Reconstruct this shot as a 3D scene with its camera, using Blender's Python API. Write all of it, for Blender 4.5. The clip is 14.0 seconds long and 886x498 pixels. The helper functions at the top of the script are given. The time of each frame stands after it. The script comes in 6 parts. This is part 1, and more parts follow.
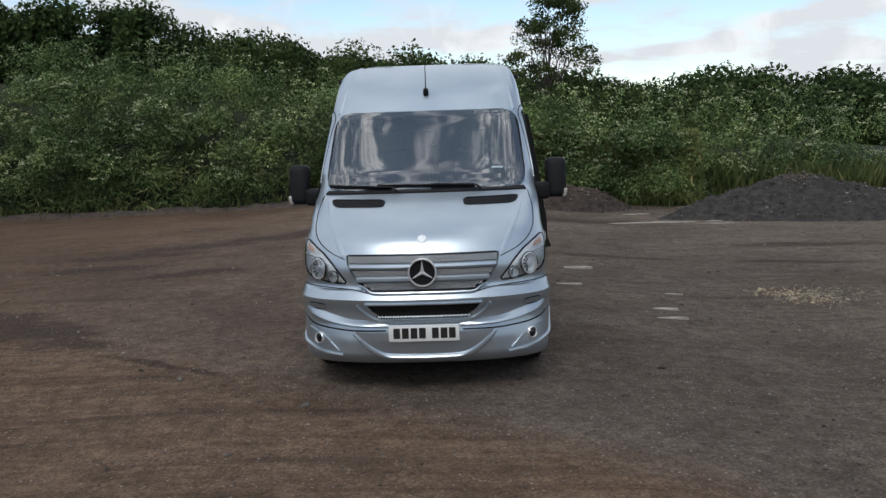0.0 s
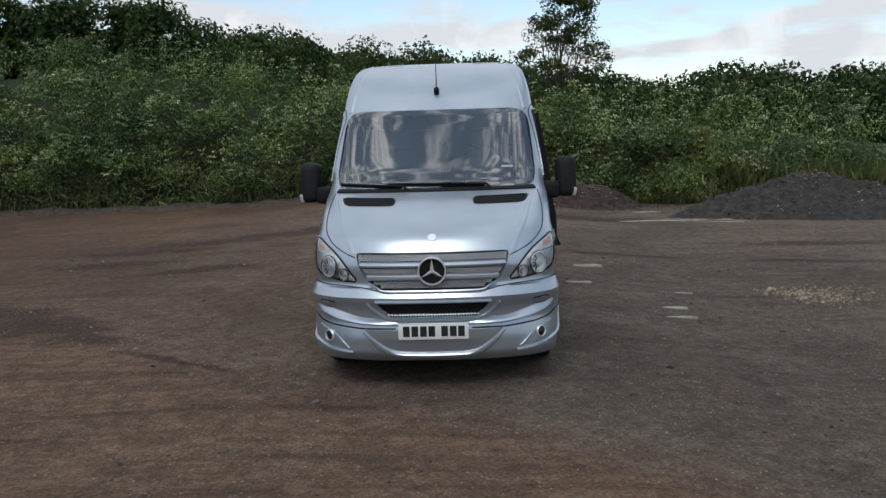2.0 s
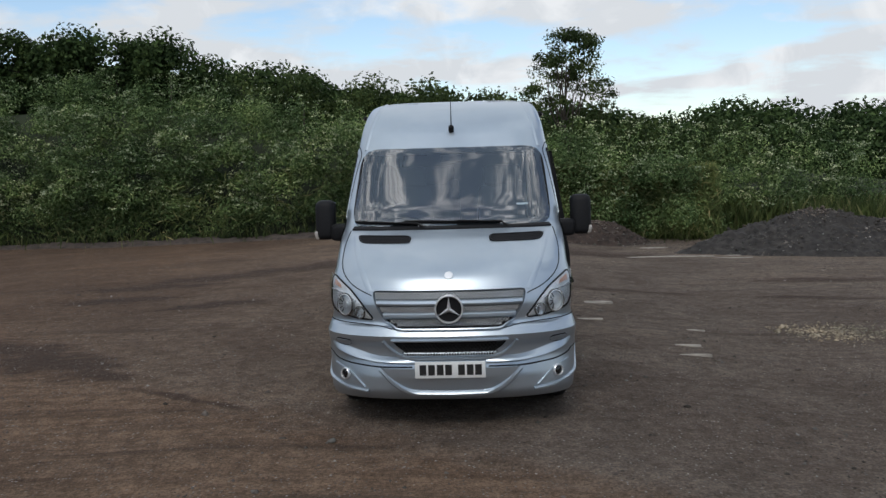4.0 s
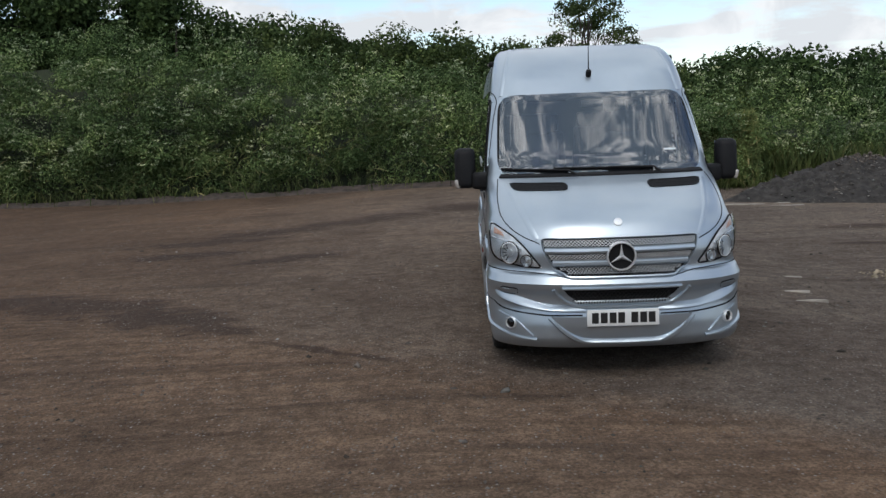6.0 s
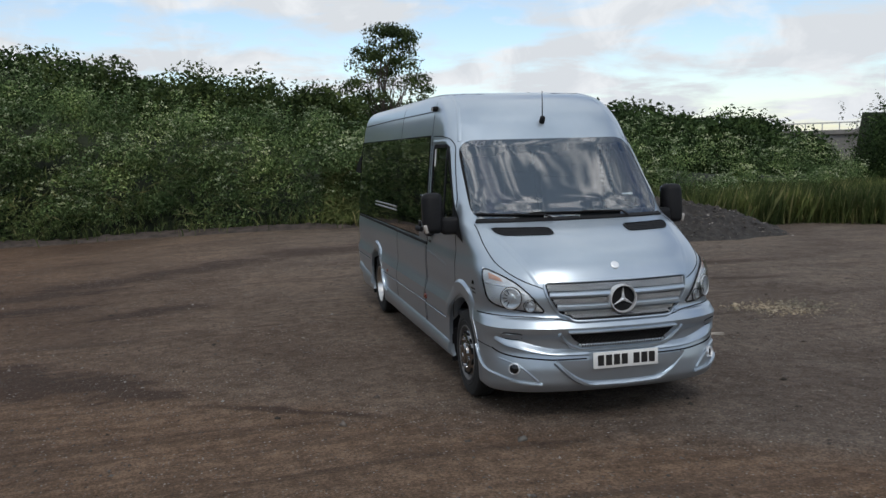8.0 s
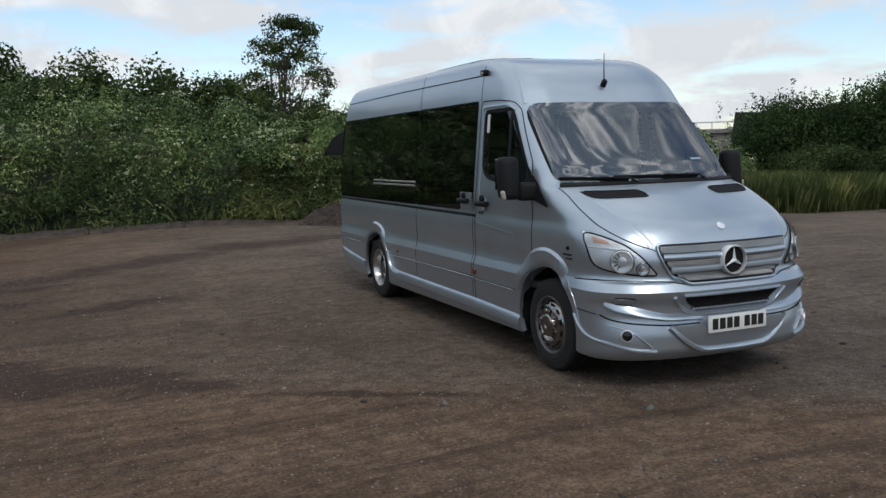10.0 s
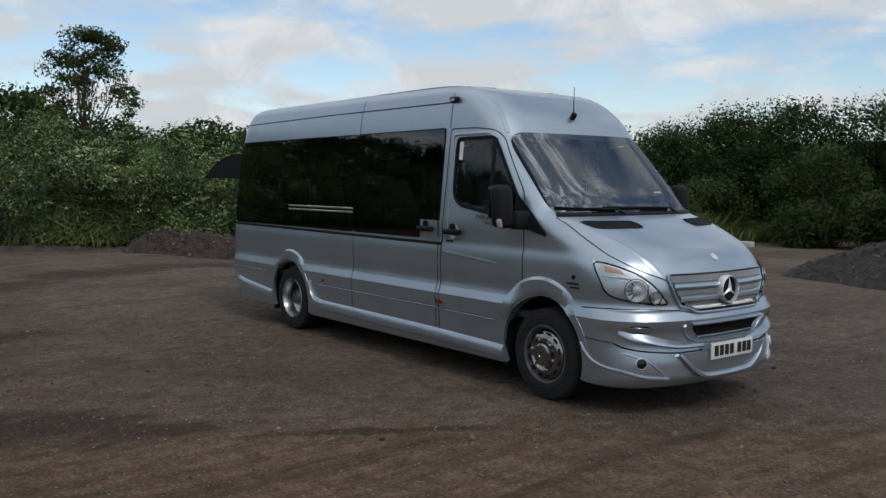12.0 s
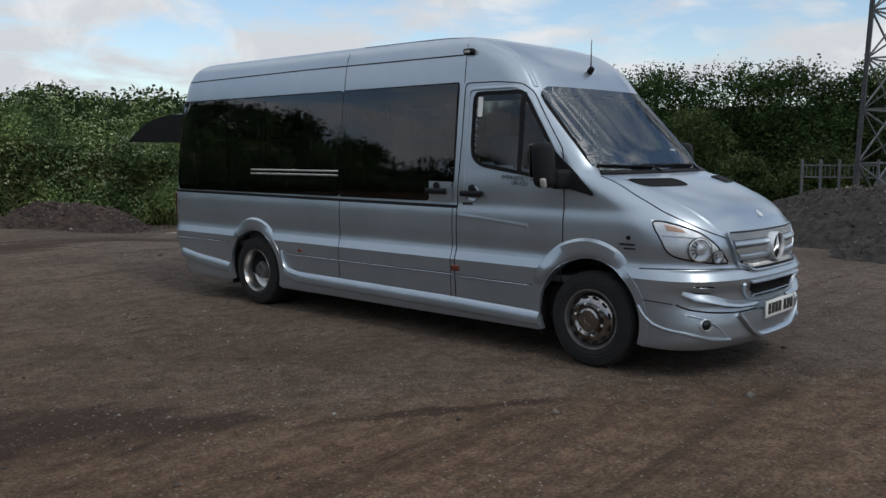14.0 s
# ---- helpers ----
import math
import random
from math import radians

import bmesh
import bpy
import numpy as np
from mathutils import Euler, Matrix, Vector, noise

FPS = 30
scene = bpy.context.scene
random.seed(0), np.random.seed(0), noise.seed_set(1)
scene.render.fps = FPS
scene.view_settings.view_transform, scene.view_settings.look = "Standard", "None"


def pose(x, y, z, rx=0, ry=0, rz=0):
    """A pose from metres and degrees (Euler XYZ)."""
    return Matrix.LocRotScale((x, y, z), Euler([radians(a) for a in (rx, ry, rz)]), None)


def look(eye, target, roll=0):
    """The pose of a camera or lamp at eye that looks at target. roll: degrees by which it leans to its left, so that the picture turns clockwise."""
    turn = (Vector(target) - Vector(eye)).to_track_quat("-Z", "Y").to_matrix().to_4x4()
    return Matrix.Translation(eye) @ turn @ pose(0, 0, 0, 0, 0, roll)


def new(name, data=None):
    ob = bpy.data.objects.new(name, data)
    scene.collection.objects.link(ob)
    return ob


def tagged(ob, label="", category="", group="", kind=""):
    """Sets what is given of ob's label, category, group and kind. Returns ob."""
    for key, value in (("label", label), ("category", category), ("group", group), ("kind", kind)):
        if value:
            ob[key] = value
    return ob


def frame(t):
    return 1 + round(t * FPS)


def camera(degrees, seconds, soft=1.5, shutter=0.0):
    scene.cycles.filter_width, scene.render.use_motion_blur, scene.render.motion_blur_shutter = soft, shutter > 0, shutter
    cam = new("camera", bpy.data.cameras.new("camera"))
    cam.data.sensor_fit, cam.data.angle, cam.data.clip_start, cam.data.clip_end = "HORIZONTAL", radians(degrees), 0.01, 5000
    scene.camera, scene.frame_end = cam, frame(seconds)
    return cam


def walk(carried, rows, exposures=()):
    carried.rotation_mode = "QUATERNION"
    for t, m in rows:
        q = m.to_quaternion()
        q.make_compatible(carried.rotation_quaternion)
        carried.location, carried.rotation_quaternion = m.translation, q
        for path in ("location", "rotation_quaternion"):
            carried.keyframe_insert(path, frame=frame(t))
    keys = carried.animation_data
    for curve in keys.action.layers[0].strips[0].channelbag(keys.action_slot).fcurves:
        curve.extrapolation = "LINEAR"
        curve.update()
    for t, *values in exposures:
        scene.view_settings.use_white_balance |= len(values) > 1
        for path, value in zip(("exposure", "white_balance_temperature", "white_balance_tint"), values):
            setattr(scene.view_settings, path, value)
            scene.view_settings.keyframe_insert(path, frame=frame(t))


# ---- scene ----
cam = camera(53.5, 14.0)
PATH = [
    (0, (0.361, -6.476, 1.924), (0.3, -4.494, 1.663), -1.9),
    (0.5, (0.346, -6.522, 1.972), (0.249, -4.542, 1.71), -1.9),
    (1, (0.355, -6.549, 1.968), (0.263, -4.568, 1.709), -1.8),
    (1.5, (0.344, -6.523, 1.987), (0.256, -4.538, 1.757), -1.4),
    (2, (0.369, -6.513, 1.95), (0.284, -4.534, 1.681), -1.7),
    (2.5, (0.358, -6.517, 1.97), (0.255, -4.54, 1.688), -1.7),
    (3, (0.341, -6.491, 1.988), (0.235, -4.507, 1.761), -1.5),
    (3.2, (0.324, -6.508, 2.001), (0.219, -4.522, 1.792), -1.4),
    (5.3, (-0.344, -6.386, 1.931), (-0.405, -4.396, 1.745), -2.1),
    (5.5, (-0.551, -6.277, 1.986), (-0.617, -4.29, 1.768), -1.9),
    (6, (-1.084, -6.435, 1.962), (-1.155, -4.459, 1.666), -2.3),
    (6.5, (-1.554, -6.42, 2.031), (-1.534, -4.434, 1.798), -1.6),
    (7, (-1.959, -6.142, 2.011), (-1.821, -4.16, 1.787), -3.6),
    (7.5, (-2.415, -6.093, 1.985), (-2.102, -4.133, 1.739), -2.8),
    (7.7, (-2.609, -6.081, 2.049), (-2.223, -4.134, 1.812), -2.3),
    (9.8, (-4.265, -5.137, 1.68), (-3.509, -3.293, 1.508), -1.3),
    (10, (-4.421, -5.03, 1.73), (-3.649, -3.198, 1.513), -1.7),
    (10.5, (-4.908, -4.941, 1.744), (-4.133, -3.11, 1.522), -1.6),
    (11, (-5.199, -4.673, 1.747), (-4.39, -2.857, 1.526), -1.7),
    (11.5, (-5.461, -4.271, 1.714), (-4.553, -2.497, 1.55), -0.9),
    (12, (-5.846, -3.95, 1.701), (-4.625, -2.374, 1.55), 0.3),
    (12.5, (-6.059, -3.599, 1.61), (-4.79, -2.066, 1.409), -0.4),
    (13, (-6.331, -3.238, 1.621), (-5.004, -1.761, 1.381), -0.2),
    (13.5, (-6.639, -2.899, 1.638), (-5.216, -1.512, 1.418), -0.1),
    (14, (-6.599, -2.552, 1.618), (-5.124, -1.22, 1.396), -0.2),
]
walk(cam, [(t, look(eye, target, roll)) for t, eye, target, roll in PATH], exposures=((0, 0.1), (0.5, 0.08), (1, 0.03), (2, 0.05), (2.5, -0.03), (3, -0.1), (5.5, 0.15), (6, 0.13), (6.5, -0.05), (7, -0.13), (7.5, 0.0), (10, 0.04), (10.5, -0.12), (11, -0.14), (11.5, -0.14), (12, -0.2), (12.5, 0.13), (13, 0.04), (13.5, 0.0), (14, -0.12)))

# ---------------------------------------------------------------- world, sun
world = bpy.data.worlds.new("sky")
scene.world = world
world.use_nodes = True
W = world.node_tree
W.nodes.clear()


def wn(kind, **inputs):
    n = W.nodes.new(kind)
    for k, v in inputs.items():
        n.inputs[k.replace("_", " ")].default_value = v
    return n


SUN_EL, SUN_AZ = radians(50), radians(190)
sky = wn("ShaderNodeTexSky")
sky.sky_type, sky.sun_disc = "NISHITA", False
sky.sun_elevation, sky.sun_rotation = SUN_EL, SUN_AZ
sky.air_density, sky.dust_density, sky.ozone_density = 1.0, 0.6, 1.6
tc = wn("ShaderNodeTexCoord")
sep = wn("ShaderNodeSeparateXYZ")
W.links.new(tc.outputs["Generated"], sep.inputs[0])
lift = wn("ShaderNodeMath")
lift.operation = "ADD"
lift.inputs[1].default_value = 0.16
W.links.new(sep.outputs["Z"], lift.inputs[0])
flat = wn("ShaderNodeVectorMath")
flat.operation = "DIVIDE"
W.links.new(tc.outputs["Generated"], flat.inputs[0])
W.links.new(lift.outputs[0], flat.inputs[1])
n1 = wn("ShaderNodeTexNoise", Scale=1.7, Detail=9.0, Roughness=0.55, Distortion=0.2)
W.links.new(flat.outputs[0], n1.inputs["Vector"])
cover = wn("ShaderNodeValToRGB")
cover.color_ramp.elements[0].position, cover.color_ramp.elements[1].position = 0.41, 0.555
# the cover closes overhead
close = wn("ShaderNodeMapRange", From_Min=0.5, From_Max=0.95, To_Min=0.0, To_Max=0.14)
W.links.new(sep.outputs["Z"], close.inputs["Value"])
thick = wn("ShaderNodeMath")
thick.operation = "ADD"
W.links.new(n1.outputs["Fac"], thick.inputs[0])
W.links.new(close.outputs[0], thick.inputs[1])
W.links.new(thick.outputs[0], cover.inputs[0])
n2 = wn("ShaderNodeTexNoise", Scale=9.5, Detail=7.0, Roughness=0.55, Distortion=0.9)
turn = wn("ShaderNodeMapping")
turn.inputs["Rotation"].default_value = (0.6, 0.75, 0.4)
W.links.new(tc.outputs["Generated"], turn.inputs["Vector"])
W.links.new(turn.outputs[0], n2.inputs["Vector"])
tone = wn("ShaderNodeValToRGB")
tone.color_ramp.elements[0].position, tone.color_ramp.elements[1].position = 0.475, 0.615
tone.color_ramp.elements[0].color = (0.18, 0.235, 0.305, 1)
tone.color_ramp.elements[1].color = (0.93, 0.94, 0.95, 1)
W.links.new(n2.outputs["Fac"], tone.inputs[0])
b1, b2 = wn("ShaderNodeBackground", Strength=0.15), wn("ShaderNodeBackground", Strength=2.2)
W.links.new(sky.outputs[0], b1.inputs["Color"])
# an overcast sky is brighter overhead than towards the horizon
high = wn("ShaderNodeValToRGB")
high.color_ramp.elements.new(0.6)
for e, (pos, val) in zip(high.color_ramp.elements, ((0.0, 0.425), (0.38, 0.45), (0.95, 0.88))):
    e.position, e.color = pos, (val, val, val, 1)
W.links.new(sep.outputs["Z"], high.inputs[0])
gain = wn("ShaderNodeVectorMath")
gain.operation = "MULTIPLY"
# towards the horizon the cloud is paler and more even
pale = wn("ShaderNodeMix")
pale.data_type = "RGBA"
veil = wn("ShaderNodeMapRange", From_Min=0.42, From_Max=0.85, To_Min=0.80, To_Max=0.0)
W.links.new(sep.outputs["Z"], veil.inputs["Value"])
W.links.new(veil.outputs[0], pale.inputs[0])
W.links.new(tone.outputs[0], pale.inputs[6])
pale.inputs[7].default_value = (0.865, 0.90, 0.94, 1)
W.links.new(pale.outputs[2], gain.inputs[0])
W.links.new(high.outputs[0], gain.inputs[1])
W.links.new(gain.outputs[0], b2.inputs["Color"])
mixw = wn("ShaderNodeMixShader")
W.links.new(cover.outputs[0], mixw.inputs[0])
W.links.new(b1.outputs[0], mixw.inputs[1])
W.links.new(b2.outputs[0], mixw.inputs[2])
wout = wn("ShaderNodeOutputWorld")
W.links.new(mixw.outputs[0], wout.inputs[0])

sun = new("sun", bpy.data.lights.new("sun", "SUN"))
sun.data.energy, sun.data.angle, sun.data.color = 1.0, radians(16), (1.0, 0.96, 0.9)
sun_dir = Vector((math.sin(SUN_AZ) * math.cos(SUN_EL), math.cos(SUN_AZ) * math.cos(SUN_EL), math.sin(SUN_EL)))
sun.rotation_euler = sun_dir.to_track_quat("Z", "Y").to_euler()


# ---------------------------------------------------------------- materials
def material(name):
    m = bpy.data.materials.new(name)
    m.use_nodes = True
    nt = m.node_tree
    return m, nt, nt.nodes["Principled BSDF"]


def node(nt, kind, **inputs):
    n = nt.nodes.new(kind)
    for k, v in inputs.items():
        n.inputs[k.replace("_", " ")].default_value = v
    return n


def ramp(nt, source, stops):
    r = nt.nodes.new("ShaderNodeValToRGB")
    while len(r.color_ramp.elements) < len(stops):
        r.color_ramp.elements.new(0.5)
    for e, (p, c) in zip(r.color_ramp.elements, stops):
        e.position, e.color = p, (*c, 1) if len(c) == 3 else c
    nt.links.new(source, r.inputs[0])
    return r.outputs[0]


def mixc(nt, fac, a, b, mode="MIX"):
    m = nt.nodes.new("ShaderNodeMix")
    m.data_type, m.blend_type = "RGBA", mode
    for sock, v in ((m.inputs[0], fac), (m.inputs[6], a), (m.inputs[7], b)):
        if isinstance(v, (int, float)):
            sock.default_value = v
        elif isinstance(v, tuple):
            sock.default_value = (*v, 1)
        else:
            nt.links.new(v, sock)
    return m.outputs[2]


def mathn(nt, op, a, b=0.0, clamp=False):
    m = nt.nodes.new("ShaderNodeMath")
    m.operation, m.use_clamp = op, clamp
    for sock, v in ((m.inputs[0], a), (m.inputs[1], b)):
        if isinstance(v, (int, float)):
            sock.default_value = v
        else:
            nt.links.new(v, sock)
    return m.outputs[0]


def coords(nt, scale=(1, 1, 1)):
    t = nt.nodes.new("ShaderNodeNewGeometry")
    mp = nt.nodes.new("ShaderNodeMapping")
    mp.inputs["Scale"].default_value = scale
    nt.links.new(t.outputs["Position"], mp.inputs["Vector"])
    return mp.outputs[0]


def noise_tex(nt, vec, scale, detail=6.0, rough=0.55, dist=0.0):
    n = node(nt, "ShaderNodeTexNoise", Scale=scale, Detail=detail, Roughness=rough, Distortion=dist)
    nt.links.new(vec, n.inputs["Vector"])
    return n.outputs["Fac"]


def bump(nt, bsdf, height, strength, distance):
    b = node(nt, "ShaderNodeBump", Strength=strength, Distance=distance)
    nt.links.new(height, b.inputs["Height"])
    nt.links.new(b.outputs[0], bsdf.inputs["Normal"])
    return b


def simple(name, color, rough=0.5, metal=0.0, coat=0.0, grain=0.0, scale=40.0, spread=0.12):
    m, nt, p = material(name)
    v = coords(nt)
    f = noise_tex(nt, v, scale * 0.12, 5.0)
    dark = tuple(c * (1 - spread) for c in color)
    lite = tuple(min(1, c * (1 + spread)) for c in color)
    nt.links.new(ramp(nt, f, [(0.3, dark), (0.7, lite)]), p.inputs["Base Color"])
    p.inputs["Roughness"].default_value, p.inputs["Metallic"].default_value = rough, metal
    p.inputs["Coat Weight"].default_value = coat
    if grain:
        bump(nt, p, noise_tex(nt, v, scale, 4.0), grain, 0.004)
    return m


def paint_silver():
    m, nt, p = material("silver_paint")
    v = coords(nt)
    dust = noise_tex(nt, v, 2.3, 6.0, 0.6)
    base = ramp(nt, dust, [(0.3, (0.395, 0.452, 0.508)), (0.7, (0.44, 0.50, 0.555))])
    nt.links.new(base, p.inputs["Base Color"])
    p.inputs["Metallic"].default_value = 0.80
    nt.links.new(ramp(nt, dust, [(0.3, (0.31,) * 3), (0.75, (0.39,) * 3)]), p.inputs["Roughness"])
    p.inputs["Coat Weight"].default_value = 0.45
    p.inputs["Coat Roughness"].default_value = 0.05
    return m


def glass_mat(name, tint, gloss_rough=0.02, ior=1.5, boost=1.0, most=1.0):
    m = bpy.data.materials.new(name)
    m.use_nodes = True
    nt = m.node_tree
    nt.nodes.clear()
    tr = node(nt, "ShaderNodeBsdfTransparent")
    tr.inputs["Color"].default_value = (*tint, 1)
    gl = node(nt, "ShaderNodeBsdfGlossy", Roughness=gloss_rough)
    gl.inputs["Color"].default_value = (0.95, 0.97, 1.0, 1)
    fr = node(nt, "ShaderNodeFresnel", IOR=ior)
    mx = node(nt, "ShaderNodeMixShader")
    nt.links.new(mathn(nt, "MINIMUM", mathn(nt, "MULTIPLY", fr.outputs[0], boost, True), most), mx.inputs[0])
    nt.links.new(tr.outputs[0], mx.inputs[1])
    nt.links.new(gl.outputs[0], mx.inputs[2])
    out = node(nt, "ShaderNodeOutputMaterial")
    nt.links.new(mx.outputs[0], out.inputs[0])
    return m


def leaf_mat(name, stops, gloss=0.35, trans=0.3):
    m, nt, p = material(name)
    g = nt.nodes.new("ShaderNodeNewGeometry")
    col = ramp(nt, g.outputs["Random Per Island"], stops)
    big = noise_tex(nt, coords(nt), 0.8, 4.0)
    col = mixc(nt, 1.0, col, ramp(nt, big, [(0.34, (0.50, 0.56, 0.54)), (0.5, (0.92, 0.92, 0.92)), (0.66, (1.6, 1.48, 1.35))]), "MULTIPLY")
    nt.links.new(col, p.inputs["Base Color"])
    p.inputs["Roughness"].default_value = 1 - gloss
    p.inputs["Specular IOR Level"].default_value = 0.12
    t = node(nt, "ShaderNodeBsdfTranslucent")
    nt.links.new(col, t.inputs["Color"])
    mx = node(nt, "ShaderNodeMixShader")
    mx.inputs[0].default_value = trans
    nt.links.new(p.outputs[0], mx.inputs[1])
    nt.links.new(t.outputs[0], mx.inputs[2])
    nt.links.new(mx.outputs[0], nt.nodes["Material Output"].inputs[0])
    return m


def stain(nt, v, x, y, lx, ly, turn):
    """A soft-edged oval patch on the ground, one in the middle and none outside."""
    m = nt.nodes.new("ShaderNodeMapping")
    m.vector_type = "TEXTURE"
    m.inputs["Location"].default_value = (x, y, 0)
    m.inputs["Rotation"].default_value = (0, 0, radians(turn))
    m.inputs["Scale"].default_value = (lx, ly, 5.0)
    nt.links.new(v, m.inputs["Vector"])
    ln = nt.nodes.new("ShaderNodeVectorMath")
    ln.operation = "LENGTH"
    nt.links.new(m.outputs[0], ln.inputs[0])
    return mathn(nt, "SUBTRACT", 1.0, ln.outputs["Value"], True)


def ground_mat():
    m, nt, p = material("packed_dirt_and_gravel")
    v = coords(nt)
    sp = nt.nodes.new("ShaderNodeSeparateXYZ")
    nt.links.new(v, sp.inputs[0])
    big = noise_tex(nt, v, 0.22, 6.0, 0.6, 0.6)
    mid = noise_tex(nt, v, 1.7, 8.0, 0.65)
    clod = noise_tex(nt, v, 8.0, 9.0, 0.75)
    fine = noise_tex(nt, v, 45.0, 5.0, 0.7)
    grit = nt.nodes.new("ShaderNodeTexVoronoi")
    grit.inputs["Scale"].default_value = 34.0
    nt.links.new(v, grit.inputs["Vector"])
    grey = ramp(nt, mid, [(0.3, (0.102, 0.081, 0.065)), (0.72, (0.173, 0.140, 0.115))])
    brown = ramp(nt, mid, [(0.3, (0.116, 0.078, 0.053)), (0.72, (0.193, 0.133, 0.092))])
    # the brown haul road runs past the van's nose, the grey stone lies on its nearside
    road = mathn(nt, "ADD", mathn(nt, "MULTIPLY", sp.outputs["X"], 0.66), sp.outputs["Y"])
    road = mathn(nt, "ADD", road, mathn(nt, "MULTIPLY", mathn(nt, "SUBTRACT", mid, 0.5), 1.3))
    side = mathn(nt, "MULTIPLY", mathn(nt, "ADD", road, 0.85), 1.4, True)
    near_x = mathn(nt, "MULTIPLY", mathn(nt, "ADD", sp.outputs["X"], 7.0), 0.125, True)
    col = mixc(nt, mathn(nt, "MULTIPLY", side, near_x), brown, grey)
    # ground colour darker away on the offside
    far_l = mathn(nt, "MULTIPLY", mathn(nt, "ADD", mathn(nt, "ADD", sp.outputs["X"], 7.5), mathn(nt, "MULTIPLY", mathn(nt, "SUBTRACT", big, 0.5), 6.0)), 0.2, True)
    col = mixc(nt, 1.0, col, ramp(nt, far_l, [(0.0, (0.74, 0.71, 0.69)), (1.0, (1.0, 1.0, 1.0))]), "MULTIPLY")
    wash = ramp(nt, big, [(0.38, (0.80, 0.75, 0.72)), (0.5, (1.0, 0.97, 0.94)), (0.62, (1.14, 1.08, 1.02))])
    col = mixc(nt, 1.0, col, wash, "MULTIPLY")
    col = mixc(nt, 1.0, col, ramp(nt, clod, [(0.30, (0.50, 0.47, 0.45)), (0.5, (1.0, 1.0, 1.0)), (0.70, (1.45, 1.45, 1.45))]), "MULTIPLY")
    col = mixc(nt, 1.0, col, ramp(nt, fine, [(0.30, (0.44,) * 3), (0.5, (1.0,) * 3), (0.70, (1.6,) * 3)]), "MULTIPLY")
    # long streaks left by turning tyres
    mp = nt.nodes.new("ShaderNodeMapping")
    mp.inputs["Rotation"].default_value = (0, 0, radians(33))
    mp.inputs["Scale"].default_value = (0.30, 3.0, 1.0)
    nt.links.new(v, mp.inputs["Vector"])
    strk = noise_tex(nt, mp.outputs[0], 0.7, 6.0, 0.65, 0.8)
    col = mixc(nt, ramp(nt, strk, [(0.54, (0, 0, 0)), (0.68, (0.62, 0.62, 0.62))]), col, (0.052, 0.036, 0.028))
    # fine parallel tyre marks along the haul road
    mq = nt.nodes.new("ShaderNodeMapping")
    mq.inputs["Rotation"].default_value = (0, 0, radians(33))
    mq.inputs["Scale"].default_value = (0.22, 7.0, 1.0)
    nt.links.new(v, mq.inputs["Vector"])
    fine_strk = noise_tex(nt, mq.outputs[0], 0.9, 5.0, 0.6, 0.5)
    col = mixc(nt, mathn(nt, "SUBTRACT", 1.0, side), col, mixc(nt, 1.0, col, ramp(nt, fine_strk, [(0.36, (0.74, 0.72, 0.70)), (0.5, (1.0, 1.0, 1.0)), (0.64, (1.15, 1.14, 1.12))]), "MULTIPLY"))
    # damp dark patches
    wet = None
    for x, y, lx, ly, turn in ((-4.5, 2.95, 1.7, 0.75, -38), (-5.9, 3.9, 1.7, 0.9, -25), (-3.7, 2.25, 0.9, 0.30, -35), (-3.2, 11.7, 2.8, 1.0, 28), (-0.6, 13.2, 3.0, 1.2, 22), (-4.9, 10.5, 2.0, 0.8, 22), (2.6, 13.9, 2.4, 0.9, 8), (-5.8, 7.9, 1.7, 0.6, 10), (1.4, 13.4, 2.2, 0.6, 5), (-6.0, 9.4, 2.2, 0.6, 6), (-4.0, 6.9, 1.5, 0.5, 12), (-2.5, 1.2, 1.3, 0.09, -33), (5.6, 7.6, 1.6, 0.3, -8), (6.5, 9.6, 2.4, 0.4, -4), (2.6, 8.0, 2.0, 0.3, 3), (-7.6, 4.4, 2.4, 0.8, 0)):
        s1 = stain(nt, v, x, y, lx, ly, turn)
        wet = s1 if wet is None else mathn(nt, "MAXIMUM", wet, s1)
    wet = mathn(nt, "ADD", wet, mathn(nt, "MULTIPLY", mathn(nt, "SUBTRACT", mid, 0.56), 2.0))
    wet = mathn(nt, "ADD", wet, mathn(nt, "MULTIPLY", mathn(nt, "SUBTRACT", fine_strk, 0.5), 1.3))
    col = mixc(nt, ramp(nt, wet, [(0.08, (0, 0, 0)), (0.46, (0.80,) * 3)]), col, (0.046, 0.029, 0.022))
    rnd = nt.nodes.new("ShaderNodeSeparateColor")
    nt.links.new(grit.outputs["Color"], rnd.inputs[0])
    near = ramp(nt, grit.outputs["Distance"], [(0.20, (1, 1, 1)), (0.36, (0, 0, 0))])
    chipmask = mathn(nt, "MULTIPLY", ramp(nt, rnd.outputs[0], [(0.64, (0, 0, 0)), (0.68, (1, 1, 1))]), near)
    patchy = ramp(nt, noise_tex(nt, v, 0.8, 5.0), [(0.34, (0.3,) * 3), (0.62, (1.0,) * 3)])
    chipmask = mathn(nt, "MULTIPLY", chipmask, patchy)
    chipcol = ramp(nt, rnd.outputs[1], [(0.0, (0.07, 0.06, 0.055)), (0.45, (0.20, 0.18, 0.16)), (0.8, (0.29, 0.27, 0.245)), (1.0, (0.46, 0.44, 0.41))])
    col = mixc(nt, chipmask, col, chipcol)
    nt.links.new(col, p.inputs["Base Color"])
    p.inputs["Roughness"].default_value = 0.95
    p.inputs["Specular IOR Level"].default_value = 0.2
